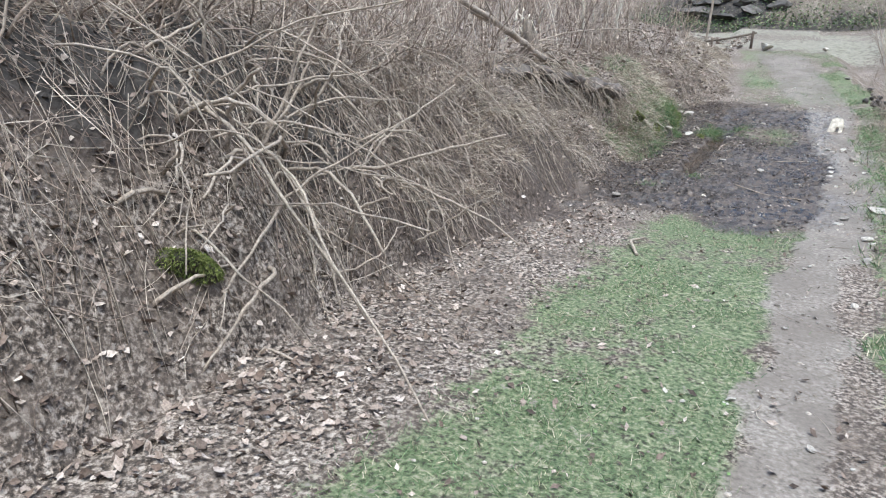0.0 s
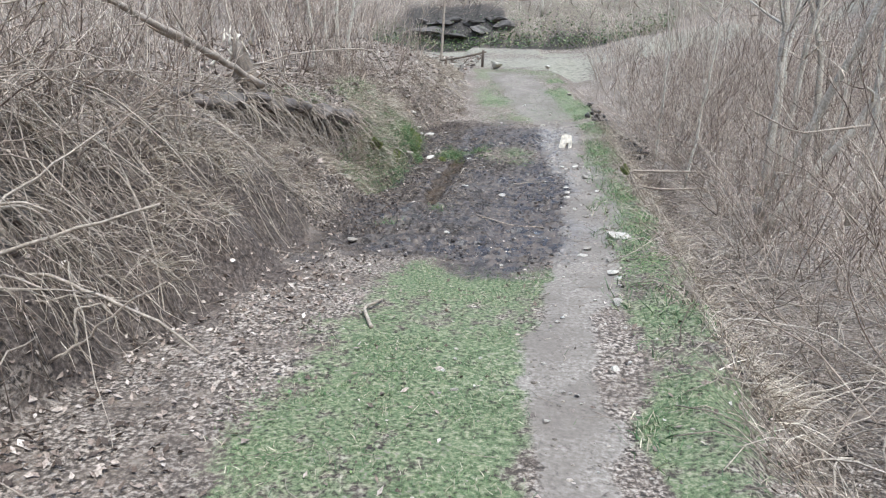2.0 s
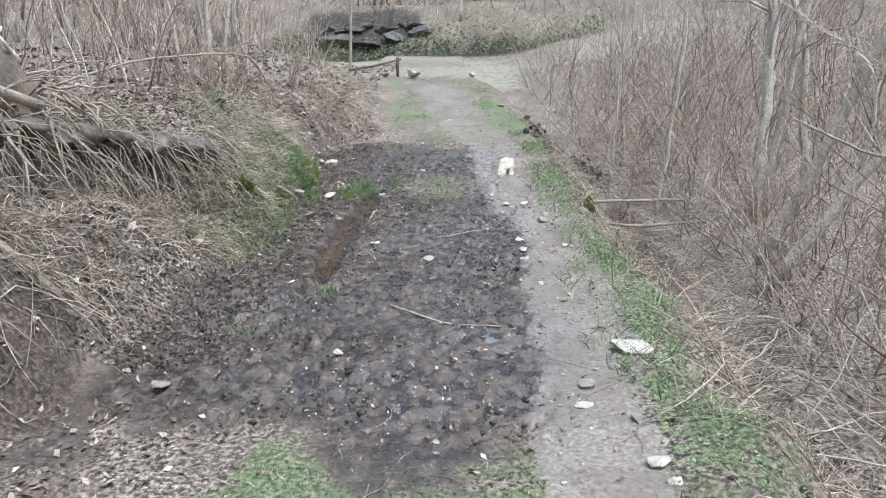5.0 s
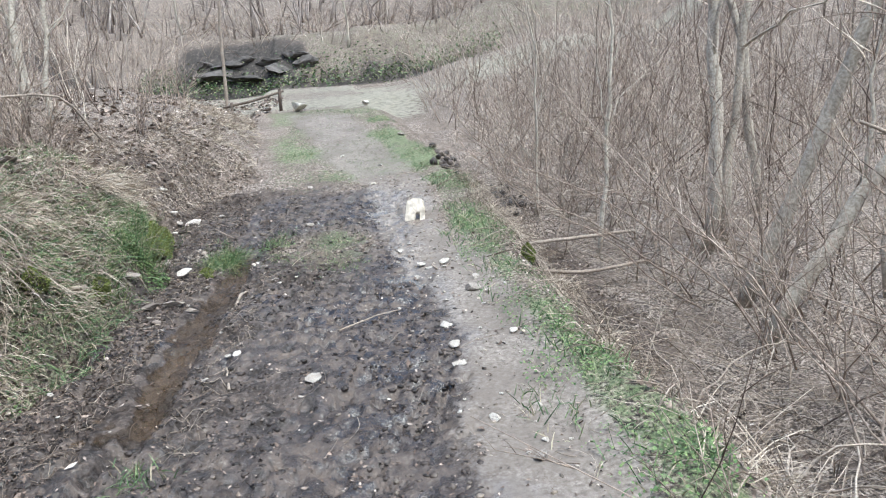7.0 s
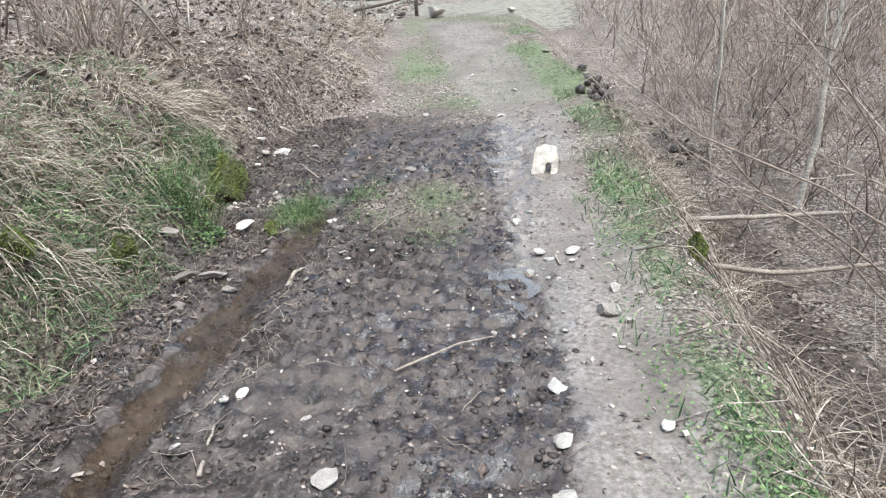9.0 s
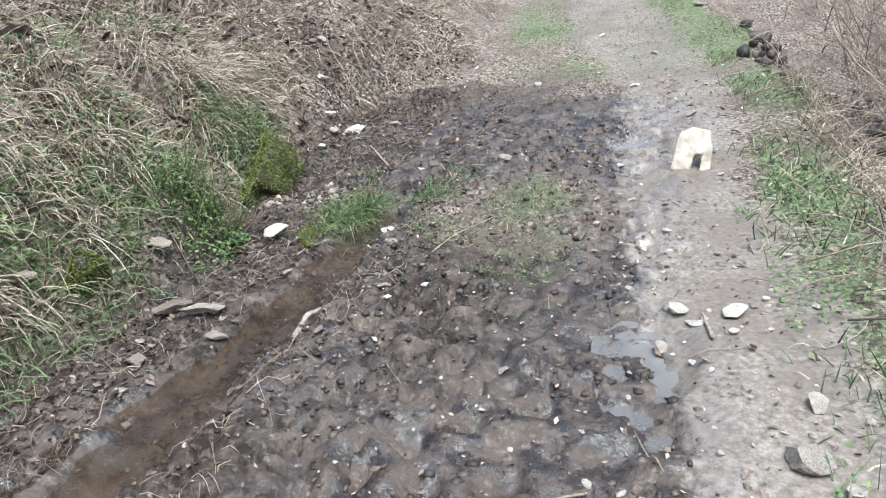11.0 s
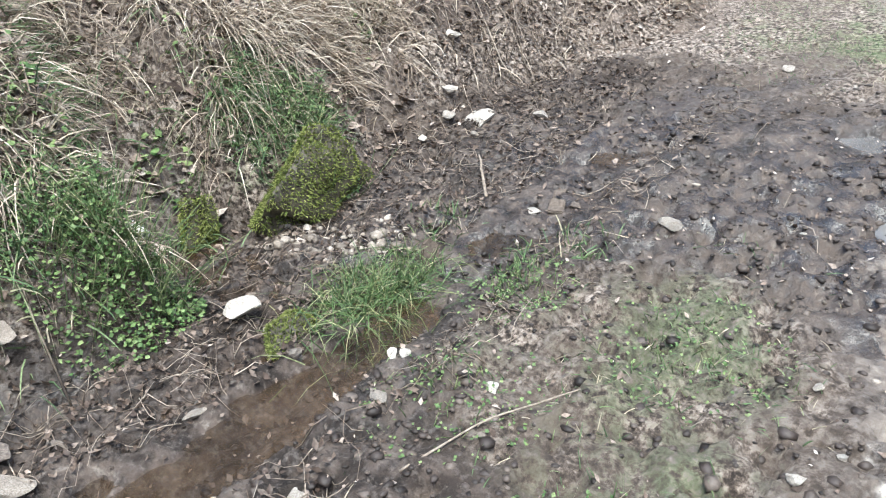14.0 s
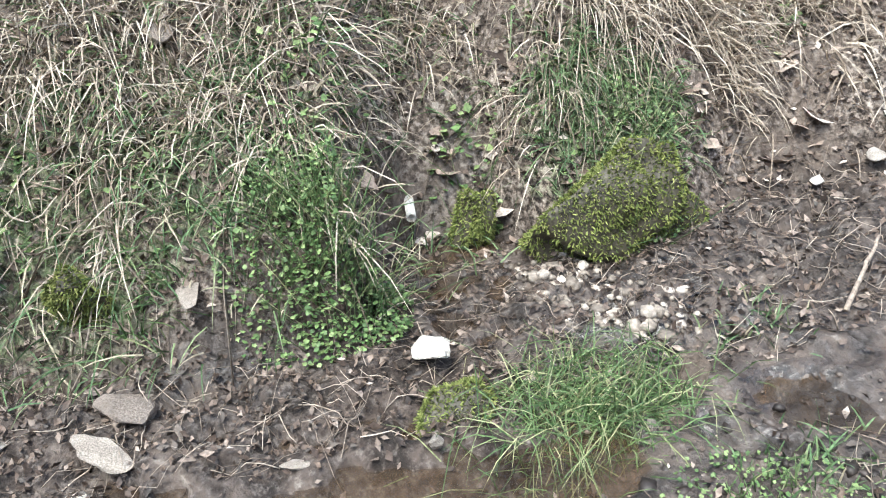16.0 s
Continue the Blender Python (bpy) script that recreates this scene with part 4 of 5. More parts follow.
def mossy(x, y, w, d, h, seed, label):
    st = thing("mossy_stone", (x, y, zland(x, y)), label, "stone", "mossy stones")
    v, f = rock_arrays((w, d, h), seed, 0.5, 11 if h < 0.3 else 4, 4)
    v = v + [x, y, zland(x, y) + h * 0.15]
    part("rock", (v, f), M_WETSTONE, st, "dark wet stone")
    r = np.random.default_rng(seed)
    tri = v[f]
    up = unit(np.cross(tri[:, 1] - tri[:, 0], tri[:, 2] - tri[:, 0]))
    top = np.flatnonzero((up[:, 2] > -0.45))
    count = 4000 if h < 0.3 else 14000
    pick = r.choice(top, count)
    b = r.dirichlet((1, 1, 1), count)
    p = (tri[pick] * b[..., None]).sum(1)
    way = unit(up[pick] + r.normal(0, 0.5, (count, 3)))
    tagged(part("moss", blade_arrays(p, way, r.uniform(0.008, 0.022, count), np.full(count, 0.006), r.uniform(0, 0.4, count), r), M_MOSS, st, "yellow-green moss cushion"), kind="stuff")


mossy(-1.74, 13.22, 0.19, 0.3, 0.18, 81, "dark stone capped with yellow-green moss by the stream")
mossy(-2.64, 13.5, 0.17, 0.16, 0.28, 82, "upright mossy stone beside the spring pipe")
mossy(-2.44, 13.95, 0.3, 0.54, 0.4, 84, "mossy boulder at the foot of the bank")
mossy(-2.32, 12.15, 0.16, 0.2, 0.26, 85, "mossy stone in the foot of the bank")
mossy(-2.5, 11.5, 0.26, 0.25, 0.22, 86, "mossy stone at the foot of the grassy bank")
mossy(1.2, 12.55, 0.18, 0.22, 0.24, 87, "mossy stone on the edge of the drop")
mossy(-2.42, 2.38, 0.28, 0.26, 0.22, 88, "moss-covered stone among dead leaves")


# ---- spring pipe ----
def ring_pipe(name, a, b, r_out, r_in, material, parent, label="", sides=20):
    a, b = np.array(a, float), np.array(b, float)
    v, f = tube_arrays(np.stack([a, a + (b - a) * 0.5, b])[None], np.full((1, 3), r_out), sides)
    w, g = tube_arrays(np.stack([a, a + (b - a) * 0.5, b])[None], np.full((1, 3), r_in), sides)
    n = len(v)
    rim = np.stack([2 * sides + np.arange(sides), 2 * sides + (np.arange(sides) + 1) % sides, n + 2 * sides + (np.arange(sides) + 1) % sides, n + 2 * sides + np.arange(sides)], 1)
    return part(name, (np.concatenate([v, w]), [f[0], g[0][:, ::-1] + n, rim]), material, parent, label)


pz = zland(-2.66, 13.26)
pipe = thing("spring_pipe", (-2.72, 13.26, pz), "short white plastic pipe spilling spring water from the bank", "pipe")
ring_pipe("tube", (-2.95, 13.28, 0.355), (-2.66, 13.255, 0.32), 0.019, 0.015, M_PLASTIC, pipe)
jet = np.array([[[-2.67, 13.256, 0.308], [-2.652, 13.254, 0.288], [-2.642, 13.253, 0.24], [-2.637, 13.252, pz - 0.01]]])
part("water_jet", tube_arrays(jet, np.array([[0.008, 0.007, 0.006, 0.009]]), 8), M_WATER, pipe, "thin stream of falling water")


# ---- split log block ----
def slab_block(name, outline, thick, material, m, parent, bevel=0.008, seed=1):
    """A thick slab cut to an outline, with chipped edges."""
    bm = bmesh.new()
    vs = [bm.verts.new((x, 0, z)) for x, z in outline]
    face = bm.faces.new(vs)
    res = bmesh.ops.extrude_face_region(bm, geom=[face])
    for v in res["geom"]:
        if isinstance(v, bmesh.types.BMVert):
            v.co.y += thick
    bmesh.ops.recalc_face_normals(bm, faces=bm.faces)
    bmesh.ops.bevel(bm, geom=bm.edges[:], offset=bevel, segments=2, affect="EDGES")
    bmesh.ops.triangulate(bm, faces=bm.faces)
    bmesh.ops.subdivide_edges(bm, edges=bm.edges[:], cuts=2)
    for v in bm.verts:
        v.co += noise.noise_vector(v.co * 18 + Vector((seed, 0, 0))) * 0.006
    me = bpy.data.meshes.new(name)
    bm.to_mesh(me)
    bm.free()
    me.materials.append(material)
    ob = new(name, me)
    ob.matrix_basis = m
    if parent:
        ob.parent = parent
    return ob


block = slab_block("split_wood_block", [(-0.13, 0), (0.0, 0), (0.012, 0.10), (0.04, 0.115), (0.066, 0.11), (0.07, 0.0), (0.135, 0.01), (0.125, 0.16), (0.105, 0.275), (-0.02, 0.29), (-0.10, 0.25)], 0.11, M_PALEWOOD, pose(0.3, 14.2, zland(0.3, 14.25) - 0.01, -16, 3, -8) @ Matrix.Diagonal((0.85, 0.9, 0.92, 1)), None)
tagged(block, "pale split wooden block with a notch, standing on the track", "wood block")

plank = slab_block("old_plank", [(-0.045, 0), (0.05, 0.0), (0.055, 0.17), (0.0, 0.21), (-0.04, 0.18)], 0.03, M_OLDWOOD, pose(-1.57, 13.8, zland(-1.57, 13.8) - 0.02, -25, 5, 60) @ Matrix.Diagonal((0.75, 0.8, 0.75, 1)), None)
tagged(plank, "broken grey-brown plank end stuck in the stream bed", "plank")
plank2 = slab_block("old_plank", [(-0.05, 0), (0.05, 0.0), (0.045, 0.32), (-0.035, 0.3)], 0.025, M_OLDWOOD, pose(-1.35, 14.35, zland(-1.35, 14.35) + 0.015, -88, 0, 25) @ Matrix.Diagonal((0.7, 0.6, 0.85, 1)), None)
tagged(plank2, "wet dark plank lying in the mud", "plank")


# ---- sticks, log and branches ----
def stick(name, pts, r0, r1, material, label, category="branch", sides=7, forks=0, seed=1):
    r = np.random.default_rng(seed)
    pts = np.array(pts, float)
    t = np.linspace(0, len(pts) - 1, 14)
    line = np.stack([np.interp(t, np.arange(len(pts)), pts[:, k]) for k in range(3)], 1)
    line[1:-1] = (line[:-2] + 2 * line[1:-1] + line[2:]) / 4
    line += r.normal(0, 0.15 * r0, line.shape)
    if not forks:
        return tagged(part(name, tube_arrays(line[None], np.linspace(r0, r1, 14)[None], sides), material), label, category)
    th = thing(name, tuple(line[0]), label, category)
    part("limb", tube_arrays(line[None], np.linspace(r0, r1, 14)[None], sides), material, th)
    b, w, L = shoots(line[None], forks, 0.2, 0.6, 0.35, 5, r)
    tw = grown(b, w, L, 6, 0.3, 0.05, 0, r)
    for k in range(len(b)):
        part("side_branch", tube_arrays(tw[k : k + 1], taper(1, 6, [r1 * 0.9]), 5), material, th)
    return th


stick("fallen_log", [(1.08, 13.86, 0.09), (1.7, 13.85, 0.1), (2.7, 13.95, 0.12)], 0.024, 0.018, M_VINE, "thin pale fallen log lying across the ditch", "log")
stick("fallen_log", [(1.3, 13.2, -0.05), (1.9, 13.1, -0.1), (2.6, 13.2, -0.05)], 0.022, 0.015, M_TWIG, "thin dead pole lying in the ditch", "log")
stick("stick", [(-0.95, 12.9, zland(-0.95, 12.9) + 0.015), (-0.86, 13.13, zland(-0.86, 13.13) + 0.015), (-0.7, 13.36, zland(-0.7, 13.36) + 0.01)], 0.0035, 0.002, M_VINE, "thin pale stick lying in sparse grass", "stick")
stick("stick", [(0.36, 12.2, zland(0.36, 12.2) + 0.012), (0.33, 12.4, zland(0.33, 12.4) + 0.015)], 0.008, 0.005, M_VINE, "short pale stick on the track", "stick")
stick("stick", [(-0.4, 11.0, zland(-0.4, 11.0) + 0.02), (-0.15, 11.3, zland(-0.15, 11.3) + 0.02), (0.02, 11.4, zland(0.02, 11.4) + 0.02)], 0.007, 0.004, M_TWIG, "thin stick lying in the mud", "stick")
stick("stick", [(-0.98, 10.3, zland(-0.98, 10.3) + 0.02), (-1.05, 10.6, zland(-1.05, 10.6) + 0.02)], 0.009, 0.005, M_VINE, "short pale stick lying in the mud", "stick")
stick("stick", [(-0.7, 9.0, zland(-0.7, 9) + 0.02), (-0.3, 8.75, zland(-0.3, 8.75) + 0.03), (0.05, 8.7, zland(0.05, 8.7) + 0.02)], 0.008, 0.005, M_TWIG, "bent stick lying in the mud", "stick")
stick("stick", [(-1.7, 14.35, zland(-1.7, 14.35) + 0.03), (-1.95, 14.65, zland(-1.95, 14.65) + 0.05)], 0.008, 0.005, M_TWIG, "pale stick lying across the stream head", "stick")
stick("root_piece", [(-1.29, 12.18, zland(-1.29, 12.18) + 0.015), (-1.26, 12.25, zland(-1.26, 12.25) + 0.03), (-1.22, 12.31, zland(-1.22, 12.31) + 0.02)], 0.016, 0.008, M_VINE, "pale peeled root end lying by the stream", "root")
stick("dead_branch", [(-1.0, 5.55, zland(-1, 5.55) + 0.01), (-1.12, 5.8, zland(-1.12, 5.8) + 0.05), (-1.06, 6.1, zland(-1.06, 6.1) + 0.02)], 0.014, 0.009, M_VINE, "curved pale stick on leaf litter", "stick")
stick("dead_branch", [(1.15, 6.9, zland(1.15, 6.9) + 0.03), (1.5, 6.4, zland(1.5, 6.4) + 0.05), (1.75, 5.9, zland(1.75, 5.9) + 0.06)], 0.035, 0.025, M_OLDWOOD, "dark dead branch on the slope below the verge")
stick("dead_branch", [(-3.4, 8.2, zland(-3.4, 8.2) + 0.04), (-2.95, 8.1, zland(-2.95, 8.1) + 0.04), (-2.5, 8.2, zland(-2.5, 8.2) + 0.03)], 0.035, 0.025, M_VINE, "grey fallen limb lying down the bank")
stick("dead_branch", [(-3.45, 9.75, 1.4), (-3.6, 9.0, 1.68), (-3.75, 8.26, 1.93), (-4.0, 6.5, 2.4)], 0.045, 0.03, M_VINE, "long dead branch leaning across the bank top", "branch", 7, 7, 4)
stick("dead_branch", [(-5.2, 12.5, 1.5), (-4.3, 13.2, 1.9), (-3.2, 14.2, 2.05), (-3.0, 14.6, 1.5)], 0.02, 0.01, M_VINE, "thin arching dead branch over the bank", "branch", 6, 5, 5)
stick("dead_branch", [(3.4, 9.6, 1.2), (2.6, 9.3, 1.1), (2.1, 9.5, 1.35)], 0.016, 0.008, M_VINE, "bare pale branch reaching out of the thicket", "branch", 5, 3, 7)

# torn root wad leaning on the bank edge, with roots hanging over the scarp
WX, WY = -3.68, 9.85
WZ = zland(WX, WY)
wad = thing("root_wad", (WX, WY, WZ), "torn-up stump with splintered pale top on the bank edge", "stump")
rr = np.random.default_rng(9)
core, cf = rock_arrays((0.3, 0.36, 0.85), 91, 0.5, 6, 4)
core = core + np.stack([-0.25 * core[:, 2], 0 * core[:, 2], 0 * core[:, 2]], 1)
core = core * (1 + 0.16 * vnoise(core[:, 0] * 9 + core[:, 1] * 7, core[:, 2] * 4, 1.0, 38)[:, None])
part("stump", (core + [WX, WY, WZ + 0.3], cf), M_OLDWOOD, wad, "dark rotten stump")
for k in range(14):
    base = np.array([[WX - 0.15 + rr.normal(0, 0.09), WY + rr.normal(0, 0.1), WZ + rr.uniform(0.35, 0.7)]])
    part("splinter", tube_arrays(grown(base, unit(np.array([[rr.normal(0, 0.5), rr.normal(-0.3, 0.5), 0.8]])), [rr.uniform(0.1, 0.26)], 4, 0.1, 0.03, 0, rr), taper(1, 4, [rr.uniform(0.012, 0.03)], 0.25), 5), M_PALEWOOD, wad, "pale split wood")
for k in range(34):
    base = np.array([[WX + 0.1 + rr.normal(0, 0.1), WY + rr.normal(0, 0.3), WZ + rr.uniform(0.0, 0.4)]])
    part("root", tube_arrays(grown(base, unit(np.array([[0.8, rr.normal(-0.1, 0.7), rr.normal(0.2, 0.3)]])), [rr.uniform(0.3, 0.8)], 8, 0.5, 0.06, rr.uniform(0.4, 1.0), rr), taper(1, 8, [rr.uniform(0.005, 0.02)], 0.3), 5), M_TWIG if k % 3 else M_VINE, wad)

mat_y = rr.uniform(8.3, 11.6, 260)
mat_b = np.stack([LIP(mat_y) + rr.normal(-0.06, 0.07, 260), mat_y, 0 * mat_y], 1)
mat_b[:, 2] = land(mat_b[:, 0], mat_b[:, 1]) + rr.uniform(-0.04, 0.1, 260)
mat = thing("root_mat", (-3.2, 10.3, zland(-3.2, 10.3)), "fringe of bare roots hanging over an undercut earth scarp", "roots")
mat_w = unit(np.stack([rr.normal(0.75, 0.25, 260), rr.normal(-0.1, 0.6, 260), rr.normal(0.25, 0.3, 260)], 1))
mat_l = grown(mat_b, mat_w, rr.uniform(0.25, 0.75, 260), 8, 0.4, 0.05, 0.85, rr)
for k in range(260):
    part("root", tube_arrays(mat_l[k : k + 1], taper(1, 8, [rr.uniform(0.0025, 0.009)], 0.35), 4), M_VINE if k % 4 == 0 else M_TWIG, mat)
for k in range(14):
    yy = 8.4 + k * 0.22
    v, f = rock_arrays((0.34, 0.36, 0.2), 140 + k, 0.6, 6, 3)
    xx = float(LIP(yy)) + 0.02
    part("turf_clod", (v + [xx, yy, zland(xx - 0.15, yy) - 0.06], f), M_CLOD, mat, "dark root-bound earth")


# ---- vine tangle on the near bank ----
vines = thing("vine_tangle", (-2.72, 3.35, zland(-2.72, 3.35)), "tangle of thick pale bare vines hanging over the bank", "vine")
vr = np.random.default_rng(21)
for k in range(80):
    base = np.array([[-2.75 + vr.normal(0, 0.22), 3.3 + vr.normal(0, 0.6), 0]])
    base[0, 2] = zland(base[0, 0], base[0, 1]) - 0.02
    up = k % 3
    way = unit(np.array([[vr.normal(0.45, 0.4), vr.normal(0.1, 0.6), (0.9, 0.5, 0.15)[up]]]))
    L = vr.uniform(0.4, 0.9)
    part("vine", tube_arrays(grown(base, way, [L], 12, 0.8, 0.035, (0.45, 0.7, 0.35)[up], vr), taper(1, 12, [vr.uniform(0.006, 0.016)], 0.5), 6), M_VINE, vines)
top = thing("vine_tangle", (-3.3, 2.6, zland(-3.3, 2.6)), "hanging bare vines and brambles on the bank top", "vine")
for k in range(90):
    base = np.array([[-3.25 + vr.normal(0, 0.3), vr.uniform(1.2, 7.5), 0]])
    base[0, 2] = zland(base[0, 0], base[0, 1]) + vr.uniform(0, 0.25)
    way = unit(np.array([[vr.normal(0.7, 0.3), vr.normal(0, 0.7), vr.uniform(0.2, 0.9)]]))
    L = vr.uniform(0.6, 1.5)
    part("vine", tube_arrays(grown(base, way, [L], 10, 0.6, 0.02, 0.9, vr), taper(1, 10, [vr.uniform(0.004, 0.009)], 0.4), 5), M_TWIG if k % 2 else M_VINE, top)


# ---- dead grass clumps, sedge and herbs ----
def clump(name, x, y, n, lo, hi, spread, droop, material, label, category, seed, pull=0.8, up=0.5, width=0.006, foot=0.06):
    r = np.random.default_rng(seed)
    px, py = x + r.normal(0, foot, n), y + r.normal(0, foot * 1.4, n)
    way = unit(downhill(px, py) * pull + r.normal(0, spread, (n, 3)) + [0, 0, up])
    arr = blade_arrays(on_land(px, py, 0.0), way, r.uniform(lo, hi, n), np.full(n, width), r.uniform(0.4, 1.0, n) * droop, r)
    tuft = thing(name, (x, y, zland(x, y)), label, category, "tufts on the bank")
    tagged(part("foliage", arr, material, tuft), kind="stuff")
    return tuft


cr = random.Random(3)
for k in range(58):
    yy = cr.uniform(10.2, 15.2)
    tt = float(TOE(yy)) - cr.uniform(0.1, 0.75)
    if abs(yy - 13.32) < 0.27 and tt > -3.1:
        continue
    clump("dead_grass_tuft", tt, yy, 75, 0.1, 0.34, 0.42, 0.9, M_STRAW, "straw-coloured dead grass tuft hanging down the bank", "grass tuft", k)
for k in range(30):
    yy = cr.uniform(5.5, 10.5)
    tt = float(TOE(yy)) - cr.uniform(0.2, 1.6)
    clump("dead_grass_tuft", tt, yy, 60, 0.15, 0.35, 0.3, 0.8, M_STRAW, "straw-coloured dead grass tuft on the leafy bank", "grass tuft", 200 + k)
for k in range(26):
    yy = cr.uniform(15.5, 23)
    tt = float(TOE(yy)) + float(SHIFT(yy)) - cr.uniform(0.1, 1.4)
    clump("dead_grass_tuft", tt, yy, 60, 0.2, 0.4, 0.3, 0.8, M_STRAW, "straw-coloured dead grass tuft beside the upper track", "grass tuft", 300 + k)
for k in range(60):
    yy = cr.uniform(4.5, 18)
    clump("dead_grass_tuft", cr.uniform(1.1, 1.9), yy, 60, 0.15, 0.5, 0.5, 0.7, M_STRAW, "straw-coloured dead grass tuft below the verge", "grass tuft", 400 + k, 0.5, 0.6)
clump("sedge_tuft", -1.62, 13.55, 1500, 0.16, 0.36, 0.6, 1.0, M_DARKGRASS, "dense green sedge tuft arching over the stream", "grass tuft", 500, 0.1, 0.5, 0.0038, 0.1)
clump("grass_tuft", -2.78, 13.9, 300, 0.08, 0.2, 0.4, 1.0, M_GRASS, "green grass tuft on a mossy bank foot", "grass tuft", 501, 0.8, 0.6)
clump("grass_tuft", -2.66, 14.2, 160, 0.06, 0.15, 0.5, 0.9, M_GRASS, "green grass tuft on a mossy bank foot", "grass tuft", 502, 0.8, 0.6)
clump("grass_tuft", -3.5, 13.55, 160, 0.08, 0.16, 0.5, 0.4, M_HERB, "bright green grass tuft on the bank top", "grass tuft", 503, 0.1, 0.9)
clump("grass_tuft", -2.27, 12.35, 140, 0.1, 0.2, 0.45, 0.6, M_DARKGRASS, "dark green grass tuft at the foot of the bank", "grass tuft", 504, 0.3, 0.8)
clump("grass_tuft", -2.75, 12.75, 140, 0.1, 0.22, 0.4, 0.8, M_GRASS, "green grass tuft among dead grass", "grass tuft", 505)
for k in range(9):
    yy = 14.0 + 0.1 * k
    clump("dead_grass_tuft", float(TOE(yy)) - cr.uniform(0.3, 0.55), yy, 70, 0.15, 0.4, 0.3, 1.0, M_STRAW, "straw-coloured dead grass hanging over a mossy boulder", "grass tuft", 530 + k)
for k, (hx, hy) in enumerate(((-1.75, 14.1), (-1.2, 9.4), (-1.6, 8.6), (-1.25, 13.95), (-1.1, 14.1))):
    clump("grass_tuft", hx, hy, 90, 0.05, 0.12, 0.6, 0.5, M_GRASS, "small green grass tuft in the mud", "grass tuft", 510 + k, 0.1, 0.8)


def herb(x, y, n, radius, lo, hi, lift, seed, label, material=None):
    r = np.random.default_rng(seed)
    a, d = r.uniform(0, 6.28, n), radius * np.sqrt(r.random(n))
    p = on_land(x + d * np.cos(a), y + d * np.sin(a), 0.0)
    p[:, 2] += r.uniform(0.01, 1, n) * lift * (1.1 - d / radius)
    h = thing("herb_clump", (x, y, zland(x, y)), label, "plant", "green herbs on the bank")
    tagged(part("foliage", leaf_arrays(p, r.uniform(lo, hi, n), 0.45, 0.15, r, 1.0), material or M_HERB, h), kind="stuff")
    m = max(8, n // 10)
    b = on_land(x + r.normal(0, radius * 0.3, m), y + r.normal(0, radius * 0.3, m), 0)
    tagged(part("stalk_mass", tube_arrays(grown(b, unit(np.stack([r.normal(0, 0.6, m), r.normal(0, 0.6, m), np.ones(m)], 1)), np.full(m, lift), 4, 0.2, 0.03, 0, r), taper(m, 4, [0.002], 0.6), 3), M_DARKGRASS, h), kind="stuff")


herb(-2.22, 12.98, 1700, 0.2, 0.009, 0.022, 0.3, 601, "bright green leafy herbs beside the spring")
herb(-2.25, 12.8, 1300, 0.22, 0.009, 0.022, 0.2, 602, "bright green leafy herbs on the bank foot")
herb(-2.5, 14.05, 900, 0.24, 0.008, 0.02, 0.26, 603, "green leafy herbs on the mossy bank foot")
herb(-2.78, 13.5, 130, 0.16, 0.02, 0.045, 0.25, 604, "dark green ivy leaves over the spring")
herb(-1.15, 13.75, 600, 0.22, 0.006, 0.014, 0.06, 605, "low green weeds on the track edge")
herb(-1.0, 13.2, 480, 0.28, 0.006, 0.014, 0.04, 606, "low green weeds in sparse grass")
herb(-0.55, 13.7, 450, 0.3, 0.006, 0.014, 0.04, 607, "low green weeds in sparse grass")
herb(-0.45, 12.9, 360, 0.25, 0.006, 0.014, 0.04, 608, "low green weeds in sparse grass")
for k in range(16):
    yy = cr.uniform(10.8, 15)
    herb(float(TOE(yy)) - cr.uniform(0.05, 0.9), yy, 50, 0.14, 0.015, 0.04, 0.1, 620 + k, "green leaves among dead grass on the bank")


# ---- young trees ----
def tree(x, y, tall, r0, lean, seed, label, limbs=9, twiggy=5):
    r = np.random.default_rng(seed)
    t = thing("tree", (x, y, zland(x, y)), label, "tree", "young bare trees")
    base = np.array([[x, y, zland(x, y) - 0.05]])
    way = unit(np.array([[lean[0], lean[1], 1.0]]))
    tr = grown(base, way, [tall], 14, 0.12, 0.012, 0, r)
    part("trunk", tube_arrays(tr, taper(1, 14, [r0], 0.25), 10), M_BARK, t)
    b, w, L = shoots(tr, limbs, 0.2, 0.55, 0.35, 7, r)
    lb = grown(b, w, L, 7, 0.25, 0.04, -0.1, r)
    for k in range(limbs):
        part("limb", tube_arrays(lb[k : k + 1], taper(1, 7, [r0 * 0.32], 0.3), 5), M_BARK, t)
    b, w, L = shoots(lb, twiggy, 0.15, 0.6, 0.5, 5, r)
    tw = grown(b, w, L, 5, 0.25, 0.05, 0, r)
    b2, w2, L2 = shoots(tw, 3, 0.2, 0.6, 0.5, 4, r)
    t2 = grown(b2, w2, L2, 4, 0.25, 0.05, 0, r)
    tagged(part("twig_spray", joined([tube_arrays(tw, taper(len(b), 5, [r0 * 0.13], 0.4), 3), tube_arrays(t2, taper(len(b2), 4, [r0 * 0.07], 0.5), 3)]), M_BRUSH, t), kind="stuff")


GREY = "slender grey-barked leafless tree in the thicket"
tree(3.2, 12.6, 6.5, 0.075, (0.32, -0.12), 701, GREY + " leaning outwards")
tree(3.05, 11.9, 6.0, 0.07, (0.55, -0.1), 702, GREY + " leaning far outwards")
tree(3.7, 14.3, 7.0, 0.085, (0.03, 0.0), 703, GREY)
tree(3.95, 14.4, 6.5, 0.06, (0.06, 0.0), 715, GREY)
tree(4.4, 12.2, 6.5, 0.06, (0.1, 0.05), 704, GREY)
